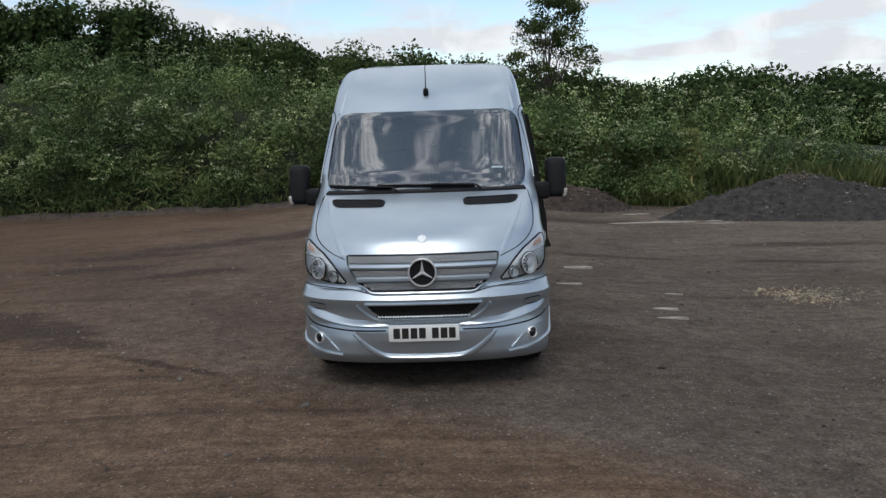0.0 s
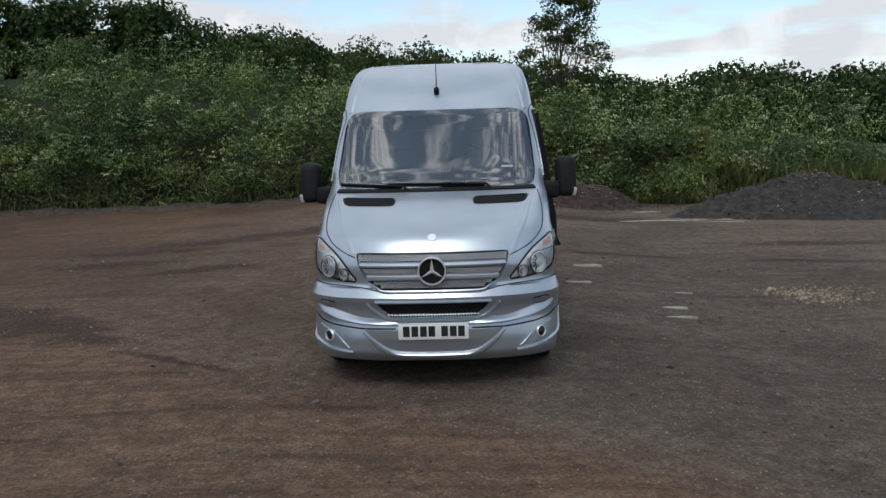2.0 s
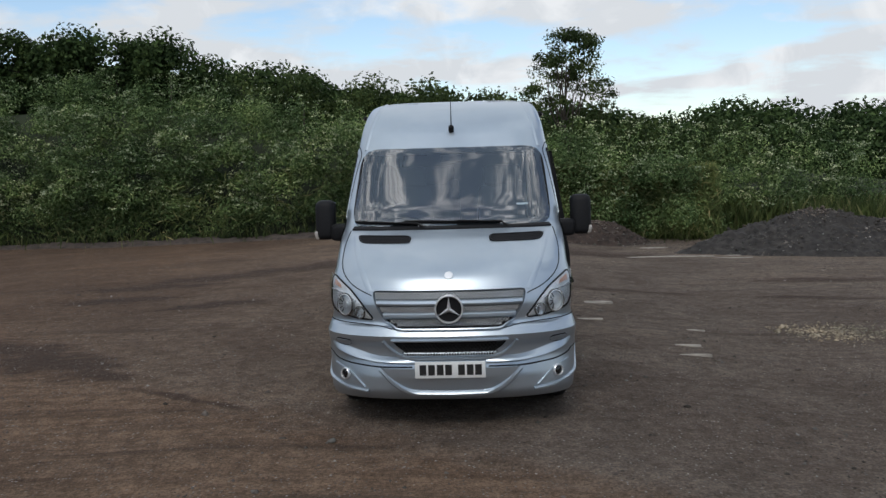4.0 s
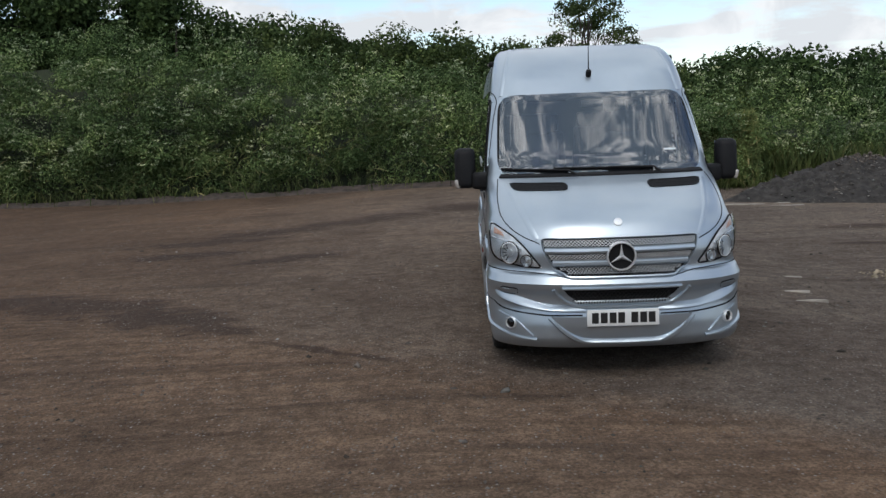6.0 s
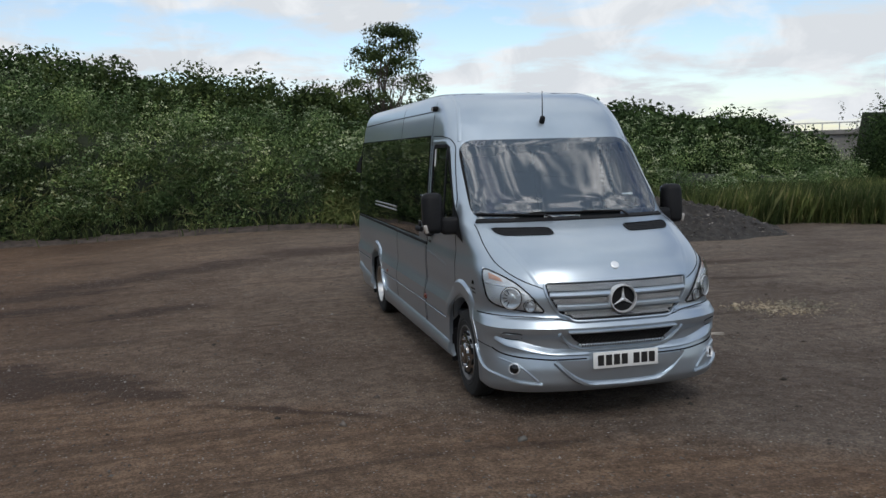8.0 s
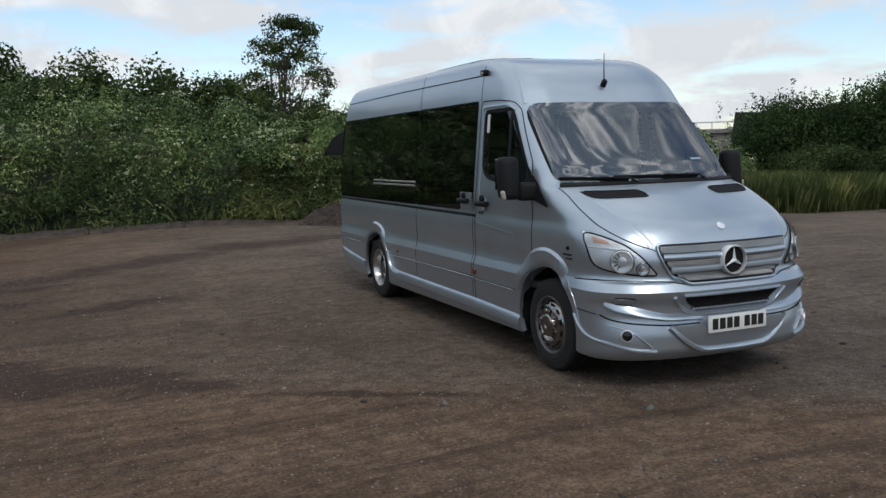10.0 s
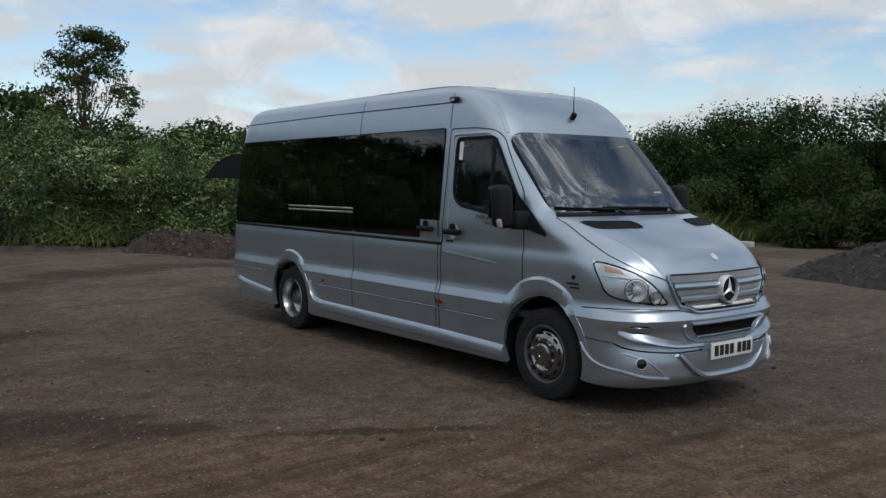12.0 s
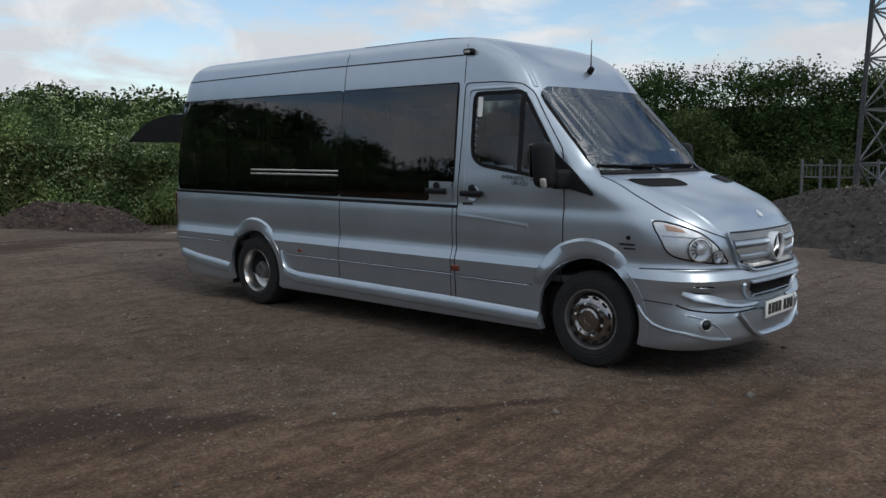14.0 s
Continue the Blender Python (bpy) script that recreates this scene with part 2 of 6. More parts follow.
    hsum = mathn(nt, "ADD", mathn(nt, "MULTIPLY", clod, 1.6), mathn(nt, "ADD", mathn(nt, "MULTIPLY", fine, 0.45), mathn(nt, "MULTIPLY", chipmask, 0.5)))
    bump(nt, p, hsum, 1.0, 0.035)
    return m


SILVER = paint_silver()
GREYPLASTIC = simple("grey_bumper_plastic", (0.2, 0.205, 0.21), 0.45, 0.2, grain=0.05, scale=300)
BLACKPLASTIC = simple("black_plastic", (0.012, 0.012, 0.013), 0.55, grain=0.1, scale=400)
BLACKPLASTIC.node_tree.nodes["Principled BSDF"].inputs["Specular IOR Level"].default_value = 0.14
BLACKGLASS = simple("black_glass_edge", (0.006, 0.006, 0.007), 0.06, spread=0.05)
# black of seals and borders; in gaps, slots and grille it paints the shade
SEAM = simple("black_gap_shade_and_seal", (0.012, 0.012, 0.013), 0.85)
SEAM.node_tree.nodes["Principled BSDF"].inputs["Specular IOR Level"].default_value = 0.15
DARKCHROME = simple("tarnished_bright_steel", (0.30, 0.29, 0.28), 0.2, 1.0, grain=0.04, scale=120, spread=0.3)
RUBBER = simple("tyre_rubber", (0.014, 0.0135, 0.013), 0.92, grain=0.3, scale=120, spread=0.3)
CHROME = simple("chrome", (0.78, 0.79, 0.8), 0.12, 1.0, spread=0.04)
STEEL = simple("polished_steel", (0.55, 0.54, 0.52), 0.28, 1.0, grain=0.05, scale=160, spread=0.2)
DULLSTEEL = simple("dull_wheel_steel", (0.16, 0.155, 0.15), 0.5, 0.6, grain=0.1, scale=100, spread=0.3)
TINT = glass_mat("privacy_glass", (0.24, 0.255, 0.265), 0.015, 1.5, 1.35)
CLEAR = glass_mat("windscreen_glass", (0.74, 0.82, 0.86), 0.012, 1.62, 2.9, 0.19)
LENS = glass_mat("headlamp_lens", (0.9, 0.92, 0.93), 0.02, 1.45, 1.0)
DOORGLASS = glass_mat("door_glass", (0.58, 0.62, 0.63), 0.015, 1.5, 1.0)
AMBER = simple("amber_lens", (0.16, 0.035, 0.02), 0.25, coat=0.5)
REDLENS = simple("red_lens", (0.10, 0.008, 0.008), 0.25, coat=0.5)
PLATEWHITE = simple("plate_white", (0.72, 0.72, 0.7), 0.35, spread=0.04)
PLATEBLACK = simple("plate_black", (0.015, 0.015, 0.015), 0.4)
TRIM = simple("dark_interior_trim", (0.035, 0.036, 0.04), 0.7, grain=0.1, scale=200)
SEATCLOTH = simple("seat_cloth", (0.04, 0.042, 0.05), 0.9, grain=0.2, scale=260, spread=0.25)
HEADLINER = simple("pale_headliner", (0.5, 0.49, 0.47), 0.9, grain=0.1, scale=200)
LETTER = simple("black_lettering", (0.02, 0.02, 0.022), 0.5)
PAPER = simple("white_sticker", (0.75, 0.75, 0.73), 0.6)
GROUND = ground_mat()
LEAF = leaf_mat("hedge_leaves", [(0.0, (0.038, 0.068, 0.024)), (0.45, (0.104, 0.166, 0.060)), (0.8, (0.196, 0.275, 0.110)), (1.0, (0.32, 0.395, 0.19))])
LEAFDARK = leaf_mat("dark_tree_leaves", [(0.0, (0.019, 0.035, 0.012)), (0.6, (0.040, 0.070, 0.023)), (1.0, (0.078, 0.120, 0.044))], gloss=0.2, trans=0.25)
LEAFTREE = leaf_mat("young_tree_leaves", [(0.0, (0.028, 0.046, 0.014)), (0.6, (0.054, 0.082, 0.027)), (1.0, (0.098, 0.13, 0.046))])
FLOWER = leaf_mat("pale_flower_heads", [(0.0, (0.24, 0.29, 0.15)), (1.0, (0.50, 0.55, 0.36))], trans=0.25)
GRASS = leaf_mat("rough_grass", [(0.0, (0.048, 0.068, 0.023)), (0.6, (0.085, 0.114, 0.038)), (0.9, (0.145, 0.162, 0.064)), (1.0, (0.25, 0.23, 0.11))], trans=0.25)
BARK = simple("bark", (0.07, 0.058, 0.045), 0.95, grain=0.6, scale=30, spread=0.35)
# near-black green for sheets that paint the shade inside hedge and woods
HEDGECORE = simple("hedge_core_shade", (0.024, 0.031, 0.015), 1.0, grain=0.8, scale=14, spread=0.5)


# ---------------------------------------------------------------- mesh helpers
def finish(ob, smooth=True, angle=35):
    me = ob.data
    if smooth:
        me.polygons.foreach_set("use_smooth", [True] * len(me.polygons))
        me.set_sharp_from_angle(angle=radians(angle))
    return ob


def thing(name, loc, label, category, group="", kind=""):
    e = new(name)
    e.location = loc
    e.empty_display_size = 0.2
    return tagged(e, label, category, group, kind)


def part(name, bm, mat, parent, label="", smooth=True, angle=35, face=None):
    """One mesh under a thing or a part; face: the way an open sheet looks."""
    me = bpy.data.meshes.new(name)
    bmesh.ops.recalc_face_normals(bm, faces=bm.faces)
    if face is not None and sum((f.normal * f.calc_area() for f in bm.faces), Vector()).dot(Vector(face)) < 0:
        bmesh.ops.reverse_faces(bm, faces=bm.faces)
    bm.to_mesh(me)
    bm.free()
    ob = new(name, me)
    me.materials.append(mat)
    if parent:
        ob.parent = parent
        if not parent.parent:
            ob.matrix_parent_inverse = Matrix.Translation(parent.location).inverted()
    if label:
        ob["label"] = label
    return finish(ob, smooth, angle)


def box(bm, c, s, r=0.0, seg=2, rot=None):
    res = bmesh.ops.create_cube(bm, size=1.0)
    vs = res["verts"]
    bmesh.ops.scale(bm, vec=s, verts=vs)
    if r > 0:
        es = list({e for v in vs for e in v.link_edges})
        out = bmesh.ops.bevel(bm, geom=es, offset=min(r, min(s) * 0.49), segments=seg, affect="EDGES", profile=0.5)
        vs = list({v for f in out["faces"] for v in f.verts} | {v for v in vs if v.is_valid})
    if rot is not None:
        bmesh.ops.rotate(bm, cent=(0, 0, 0), matrix=rot, verts=vs)
    bmesh.ops.translate(bm, vec=c, verts=vs)
    return bm


def nb():
    return bmesh.new()


def grid(bm, rows, closed=False):
    vv = [[bm.verts.new(p) for p in row] for row in rows]
    for a, b in zip(vv, vv[1:]):
        n = len(a)
        for i in range(n if closed else n - 1):
            j = (i + 1) % n
            try:
                bm.faces.new((a[i], a[j], b[j], b[i]))
            except ValueError:
                pass
    return vv


def lathe(bm, prof, axis_pt, axis="x", n=40):
    """prof: (along axis, radius)."""
    rows = []
    for a, r in prof:
        row = []
        for i in range(n):
            t = 2 * math.pi * i / n
            if axis == "x":
                row.append((axis_pt[0] + a, axis_pt[1] + r * math.cos(t), axis_pt[2] + r * math.sin(t)))
            elif axis == "y":
                row.append((axis_pt[0] + r * math.cos(t), axis_pt[1] + a, axis_pt[2] + r * math.sin(t)))
            else:
                row.append((axis_pt[0] + r * math.cos(t), axis_pt[1] + r * math.sin(t), axis_pt[2] + a))
        rows.append(row)
    return grid(bm, rows, closed=True)


def sweep(bm, pts, norms, prof, closed=False):
    """prof: (across, out) pairs; out follows norms."""
    P = [Vector(p) for p in pts]
    n = len(P)
    rows = []
    for i in range(n):
        a = P[(i - 1) % n] if closed else P[max(0, i - 1)]
        b = P[(i + 1) % n] if closed else P[min(n - 1, i + 1)]
        t = (b - a).normalized()
        nn = Vector(norms[i]).normalized()
        s = nn.cross(t).normalized()
        nn = t.cross(s).normalized()
        rows.append([P[i] + s * u + nn * w for u, w in prof])
    if closed:
        rows.append(rows[0])
    vv = grid(bm, rows, closed=len(prof) > 2)
    if not closed and len(prof) > 2:
        for r in (vv[0], vv[-1]):
            try:
                bm.faces.new(r)
            except ValueError:
                pass
    return vv


def tube(bm, pts, radii, n=6):
    P = [Vector(p) for p in pts]
    rows = []
    for i, p in enumerate(P):
        t = (P[min(len(P) - 1, i + 1)] - P[max(0, i - 1)]).normalized()
        s = t.orthogonal().normalized()
        u = t.cross(s)
        r = radii[i] if isinstance(radii, (list, tuple)) else radii
        rows.append([p + (s * math.cos(2 * math.pi * k / n) + u * math.sin(2 * math.pi * k / n)) * r for k in range(n)])
    vv = grid(bm, rows, closed=True)
    for r in (vv[0], vv[-1]):
        bm.faces.new(r)
    return vv


def lerp_table(tab):
    zs, vs = [a for a, _ in tab], [b for _, b in tab]

    def f(z):
        return float(np.interp(z, zs, vs))
    return f


def smooth_table(tab):
    """Monotone cubic through the table."""
    x = np.array([a for a, _ in tab], float)
    y = np.array([b for _, b in tab], float)
    h = np.diff(x)
    d = np.diff(y) / h
    m = np.zeros(len(x))
    m[0], m[-1] = d[0], d[-1]
    for i in range(1, len(x) - 1):
        if d[i - 1] * d[i] > 0:
            w1, w2 = 2 * h[i] + h[i - 1], h[i] + 2 * h[i - 1]
            m[i] = (w1 + w2) / (w1 / d[i - 1] + w2 / d[i])

    def f(z):
        z = min(max(z, x[0]), x[-1])
        i = min(int(np.searchsorted(x, z, "right")) - 1, len(x) - 2)
        t = (z - x[i]) / h[i]
        return float((2 * t ** 3 - 3 * t ** 2 + 1) * y[i] + (t ** 3 - 2 * t ** 2 + t) * h[i] * m[i]
                     + (-2 * t ** 3 + 3 * t ** 2) * y[i + 1] + (t ** 3 - t ** 2) * h[i] * m[i + 1])
    return f


# ---------------------------------------------------------------- ground
def ground_z(x, y):
    """The yard falls away gently on both sides of the van."""
    t = min(max((x - 1.0) / 3.0, 0.0), 1.0)
    right = -0.24 * t * t * (3 - 2 * t) - 0.012 * min(max(0.0, x - 4), 20)
    left = -0.028 * min(max(0.0, -x - 1.6), 10)
    return right + left - 0.035


def relief(x, y):
    """Small bumps of the dirt, and the ruts that curve past the nose of the van."""
    k = 0.016 * noise.noise((x * 0.9, y * 0.9, 0)) + 0.008 * noise.noise((x * 3.1, y * 3.1, 3)) + 0.035 * noise.noise((x * 0.2, y * 0.2, 7))
    d = (y + 0.55 + 0.66 * x) / 1.2
    for off, dep in ((0.0, 0.035), (-0.25, 0.02), (-1.75, 0.02), (-2.0, 0.014)):
        k -= dep * math.exp(-((d - off + 0.12 * noise.noise((x * 0.5, off, 1))) / 0.09) ** 2)
    if 0.7 < abs(x) < 1.1 and (0.5 < y < 1.5 or 4.8 < y < 5.8):
        k = min(k, 0.0)
    return k


def graded(a, b, fine_a, fine_b, fine, grow=1.18):
    out = list(np.arange(fine_a, fine_b + 1e-6, fine))
    s, x = fine, fine_b
    while x < b:
        s *= grow
        x += s
        out.append(min(x, b))
    s, x = fine, fine_a
    pre = []
    while x > a:
        s *= grow
        x -= s
        pre.append(max(x, a))
    return pre[::-1] + out


def build_ground():
    xs = graded(-900, 900, -8.5, 9.5, 0.11)
    ys = graded(-300, 1500, -6.0, 13.0, 0.11)
    X, Y = np.meshgrid(xs, ys)
    Z = np.vectorize(ground_z)(X, Y)
    for i in range(Z.shape[0]):
        for j in range(Z.shape[1]):
            x, y = X[i, j], Y[i, j]
            if abs(x) < 30 and abs(y) < 40:
                k = relief(x, y)
                Z[i, j] += k
    ny, nx = X.shape
    me = bpy.data.meshes.new("ground")
    co = np.stack([X, Y, Z], -1).reshape(-1, 3)
    idx = np.arange(ny * nx).reshape(ny, nx)
    q = np.stack([idx[:-1, :-1], idx[:-1, 1:], idx[1:, 1:], idx[1:, :-1]], -1).reshape(-1, 4)
    fill_mesh(me, co, q)
    ob = new("ground", me)
    me.materials.append(GROUND)
    me.polygons.foreach_set("use_smooth", [True] * len(me.polygons))
    tagged(ob, "open yard of packed brown dirt and grey gravel with tyre ruts", "ground", kind="structure")


def fill_mesh(me, co, faces, mat_index=None):
    faces = np.asarray(faces)
    k = faces.shape[1]
    me.vertices.add(len(co))
    me.vertices.foreach_set("co", np.asarray(co, np.float32).ravel())
    me.loops.add(faces.size)
    me.loops.foreach_set("vertex_index", faces.astype(np.int32).ravel())
    me.polygons.add(len(faces))
    me.polygons.foreach_set("loop_start", np.arange(0, faces.size, k, dtype=np.int32))
    me.polygons.foreach_set("loop_total", np.full(len(faces), k, np.int32))
    if mat_index is not None:
        me.polygons.foreach_set("material_index", np.asarray(mat_index, np.int32))
    me.update(calc_edges=True)


build_ground()

# ---------------------------------------------------------------- minibus body surface
# horizontal slices: nose line, half width, depth of the rounded nose, tail line
NOSE = smooth_table([(0.17, 0.10), (0.22, 0.035), (0.28, 0.0), (0.36, 0.0), (0.44, 0.012), (0.52, 0.028), (0.60, 0.022), (0.66, -0.012), (0.70, -0.02),
                     (0.735, 0.0), (0.765, 0.04), (0.80, 0.055), (0.90, 0.05), (1.0, 0.072), (1.06, 0.10), (1.13, 0.145), (1.20, 0.225),
                     (1.30, 0.43), (1.38, 0.64), (1.435, 0.85), (1.46, 0.90), (1.60, 1.03), (1.80, 1.23), (2.00, 1.43), (2.12, 1.55),
                     (2.20, 1.62), (2.29, 1.70), (2.42, 1.87), (2.50, 2.02), (2.55, 2.17), (2.59, 2.38), (2.615, 2.62), (2.63, 2.85), (2.64, 3.1), (2.645, 3.4)])
HALF = smooth_table([(0.17, 0.94), (0.22, 0.962), (0.35, 0.975), (0.50, 0.985), (0.60, 0.99), (0.68, 0.993), (0.725, 0.987), (0.79, 0.966),
                     (0.83, 0.963), (0.95, 0.972), (1.06, 0.972), (1.12, 0.966), (1.18, 0.957), (1.30, 0.959), (1.50, 0.944), (1.80, 0.916), (2.0, 0.897),
                     (2.17, 0.880), (2.30, 0.864), (2.42, 0.843), (2.50, 0.82), (2.55, 0.796), (2.59, 0.748), (2.615, 0.67), (2.63, 0.54), (2.64, 0.33), (2.645, 0.12)])
def kinked(soft, tab):
    """The soft line, but with straight pieces and hard corners between the table's ends."""
    hard, a, b = lerp_table(tab), tab[0][0], tab[-1][0]
    return lambda z: hard(z) if a <= z <= b else soft(z)


# the pressed ledge round the bumper and along the flanks
NOSE = kinked(NOSE, [(0.66, -0.012), (0.696, -0.022), (0.756, 0.014), (0.768, 0.044), (0.78, 0.053), (0.80, 0.055)])
HALF = kinked(HALF, [(0.66, 0.9925), (0.696, 0.9945), (0.768, 0.9715), (0.80, 0.965)])
CORNER = smooth_table([(0.17, 0.45), (0.4, 0.52), (0.7, 0.56), (1.0, 0.60), (1.2, 0.66), (1.35, 0.56), (1.45, 0.40), (1.8, 0.36), (2.12, 0.34), (2.3, 0.38), (2.5, 0.42), (2.6, 0.45), (2.645, 0.4)])
TAIL = smooth_table([(0.17, 6.70), (0.4, 6.82), (0.6, 6.93), (0.8, 6.95), (1.2, 6.93), (2.0, 6.86), (2.3, 6.80), (2.5, 6.70), (2.58, 6.58), (2.62, 6.42), (2.645, 5.9)])
PEXP = lerp_table([(0.17, 2.5), (1.45, 2.5), (2.1, 3.0), (2.35, 3.8), (2.645, 4.5)])
TEXP = 3.2
TDEP = 0.22


def half_x(y, z):
    s, yf, d, yr = HALF(z), NOSE(z), CORNER(z), TAIL(z)
    if y < yf + d:
        w = min(max((y - yf) / d, 0.0), 1.0)
        pe = PEXP(z)
        return s * (1 - (1 - w) ** pe) ** (1 / pe)
    if y > yr - TDEP:
        w = min(max((yr - y) / TDEP, 0.0), 1.0)
        return s * (1 - (1 - w) ** TEXP) ** (1 / TEXP)
    return s


def nose_y(x, z):
    q = min(abs(x) / HALF(z), 0.9999)
    pe = PEXP(z)
    return NOSE(z) + CORNER(z) * (1 - (1 - q ** pe) ** (1 / pe))


def side_pt(sg, y, z, off=0.0):
    """A point on the van's flank, off metres proud of it."""
    e = 0.01
    x = half_x(y, z)
    n = Vector((1.0, -(half_x(y + e, z) - half_x(y - e, z)) / (2 * e), -(half_x(y, z + e) - half_x(y, z - e)) / (2 * e))).normalized()
    p = Vector((x, y, z)) + n * off
    return Vector((sg * p.x, p.y, p.z)), Vector((sg * n.x, n.y, n.z))


def nose_pt(x, z, off=0.0):
    """A point on the van's front, off metres proud of it."""
    e = 0.01
    y = nose_y(x, z)
    n = Vector(((nose_y(x + e, z) - nose_y(x - e, z)) / (2 * e), -1.0, (nose_y(x, z + e) - nose_y(x, z - e)) / (2 * e))).normalized()
    return Vector((x, y, z)) + n * off, n


ARCH_F, ARCH_R = (1.05, 0.36, 0.475), (5.26, 0.36, 0.455)


def door_lo(y):
    return 1.375 + (y - 1.30) * 0.145


def door_hi(y):
    return min(2.095, 1.44 + (y - 1.27) * (2.09 - 1.44) / (1.73 - 1.27))


def shell_hole(x, y, z):
    ax = abs(x)
    for cy, cz, r in (ARCH_F, ARCH_R):
        if ax > 0.6 and (y - cy) ** 2 + (z - cz) ** 2 < r * r:
            return True
    if ax > 0.8 and 2.45 < y < 6.71 and 1.23 < z < 2.16:
        return True
    if ax > 0.75 and 1.36 < y < 2.20 and door_lo(y) + 0.04 < z < door_hi(y) - 0.03:
        return True
    if y < nose_y(x, z) + 0.02 and ax < HALF(z) * 0.885 - 0.025 and 1.485 < z < 2.095:
        return True
    return False


def build_shell(van):
    zs = list(np.arange(0.195, 0.655, 0.0155)) + list(np.arange(0.66, 0.85, 0.012)) + list(np.arange(0.85, 2.5, 0.026)) + list(np.arange(2.5, 2.6, 0.012)) + [2.606, 2.613, 2.619, 2.624, 2.628, 2.632, 2.635, 2.638, 2.6405, 2.6425, 2.644, 2.645]
    rows = []
    for z in zs:
        s, yf, d, yr = HALF(z), NOSE(z), CORNER(z), TAIL(z)
        half = []
        for i in range(31):
            a = radians(90) * (i / 30)
            half.append((s * math.sin(a) ** (2 / PEXP(z)), yf + d * (1 - max(0.0, math.cos(a)) ** (2 / PEXP(z)))))
        y0, y1 = yf + d, yr - TDEP
        for i in range(1, 150):
            half.append((s, y0 + (y1 - y0) * i / 150))
        for i in range(0, 13):
            a = radians(90) * (1 - i / 12)
            half.append((s * max(0.0, math.sin(a)) ** (2 / TEXP), yr - TDEP * (1 - max(0.0, math.cos(a)) ** (2 / TEXP))))
        ring = [Vector((x, y, z)) for x, y in half] + [Vector((-x, y, z)) for x, y in half[-2:0:-1]]
        rows.append(ring)
    bm = nb()
    vv = grid(bm, rows, closed=True)
    bm.faces.new(vv[-1])
    dead = [f for f in bm.faces if len(f.verts) == 4 and shell_hole(*f.calc_center_median())]
    bmesh.ops.delete(bm, geom=dead, context="FACES")
    me = part("body", bm, SILVER, van, angle=50).data
    for e in me.edges:
        a, b = (me.vertices[i].co.z for i in e.vertices)
        if abs(a - b) < 1e-5 and min(abs(a - 0.696), abs(a - 0.768)) < 1e-3:
            e.use_edge_sharp = True


def strip_side(bm, sg, pts, w, h, off=0.0):
    """A raised strip along (y, z) points of a flank."""
    P, N = zip(*[side_pt(sg, y, z, off) for y, z in pts])
    sweep(bm, P, N, [(-w / 2, -0.004), (-w / 2, h * 0.6), (-w * 0.25, h), (w * 0.25, h), (w / 2, h * 0.6), (w / 2, -0.004)])


def strip_nose(bm, pts, w, h, off=0.0, closed=False):
    P, N = zip(*[nose_pt(x, z, off) for x, z in pts])
    sweep(bm, P, N, [(-w / 2, -0.006), (-w / 2, h * 0.5), (-w * 0.25, h), (w * 0.25, h), (w / 2, h * 0.5), (w / 2, -0.006)], closed)


def crease(bm, pts, w, h):
    """A pressed ledge along (x, z) points of the nose: soft above, sharp below."""
    P, N = zip(*[nose_pt(x, z) for x, z in pts])
    rows = []
    for i, p in enumerate(P):
        t = (P[min(len(P) - 1, i + 1)] - P[max(0, i - 1)]).normalized()
        s = N[i].cross(t).normalized()
        if s.z < 0:
            s = -s
        k = min(1.0, 0.25 + 1.5 * min(i, len(P) - 1 - i) / len(P) * 2)
        rows.append([p + s * (u * w) + N[i] * (v * h * k) for u, v in ((-0.22, -0.3), (-0.18, 0.75), (-0.05, 1.0), (0.12, 0.95), (0.4, 0.55), (1.0, -0.15))])
    grid(bm, rows)


def dense(pts, step=0.03, closed=False):
    """Points along a line, rounded a little at its bends."""
    out = []
    q = list(pts) + ([pts[0]] if closed else [])
    for a, b in zip(q, q[1:]):
        n = max(1, int(math.dist(a, b) / step))
        out += [tuple(a[k] + (b[k] - a[k]) * i / n for k in range(len(a))) for i in range(n)]
    if not closed:
        out.append(q[-1])
    for _ in range(2):
        m = len(out)
        out = [tuple((out[(i - 1) % m][k] + 2 * out[i][k] + out[(i + 1) % m][k]) / 4 for k in range(len(out[0]))) if closed or 0 < i < m - 1 else out[i] for i in range(m)]
    return out


def pane_side(bm, sg, ys, lo, hi, off, n=14):
    rows = []
    for y in ys:
        a, b = lo(y), hi(y)
        rows.append([side_pt(sg, y, a + (b - a) * i / n, off)[0] for i in range(n + 1)])
    grid(bm, rows)


def rounded(y0, y1, z0, z1, r):
    """Lower and upper edge of a rectangle with round corners."""
    def cut(y):
        d = min(y - y0, y1 - y)
        if d >= r:
            return 0.0
        return r - math.sqrt(max(0.0, r * r - (r - d) ** 2))
    return (lambda y: z0 + cut(y)), (lambda y: z1 - cut(y))


def fine_ys(y0, y1, r):
    return sorted(set([y0, y1] + [y0 + r * k / 6 for k in range(7)] + [y1 - r * k / 6 for k in range(7)] + list(np.linspace(y0 + r, y1 - r, 16))))


van = thing("minibus", (0, 3.5, 0), "silver high-roof minibus with dark privacy windows and raised tailgate", "minibus")
build_shell(van)


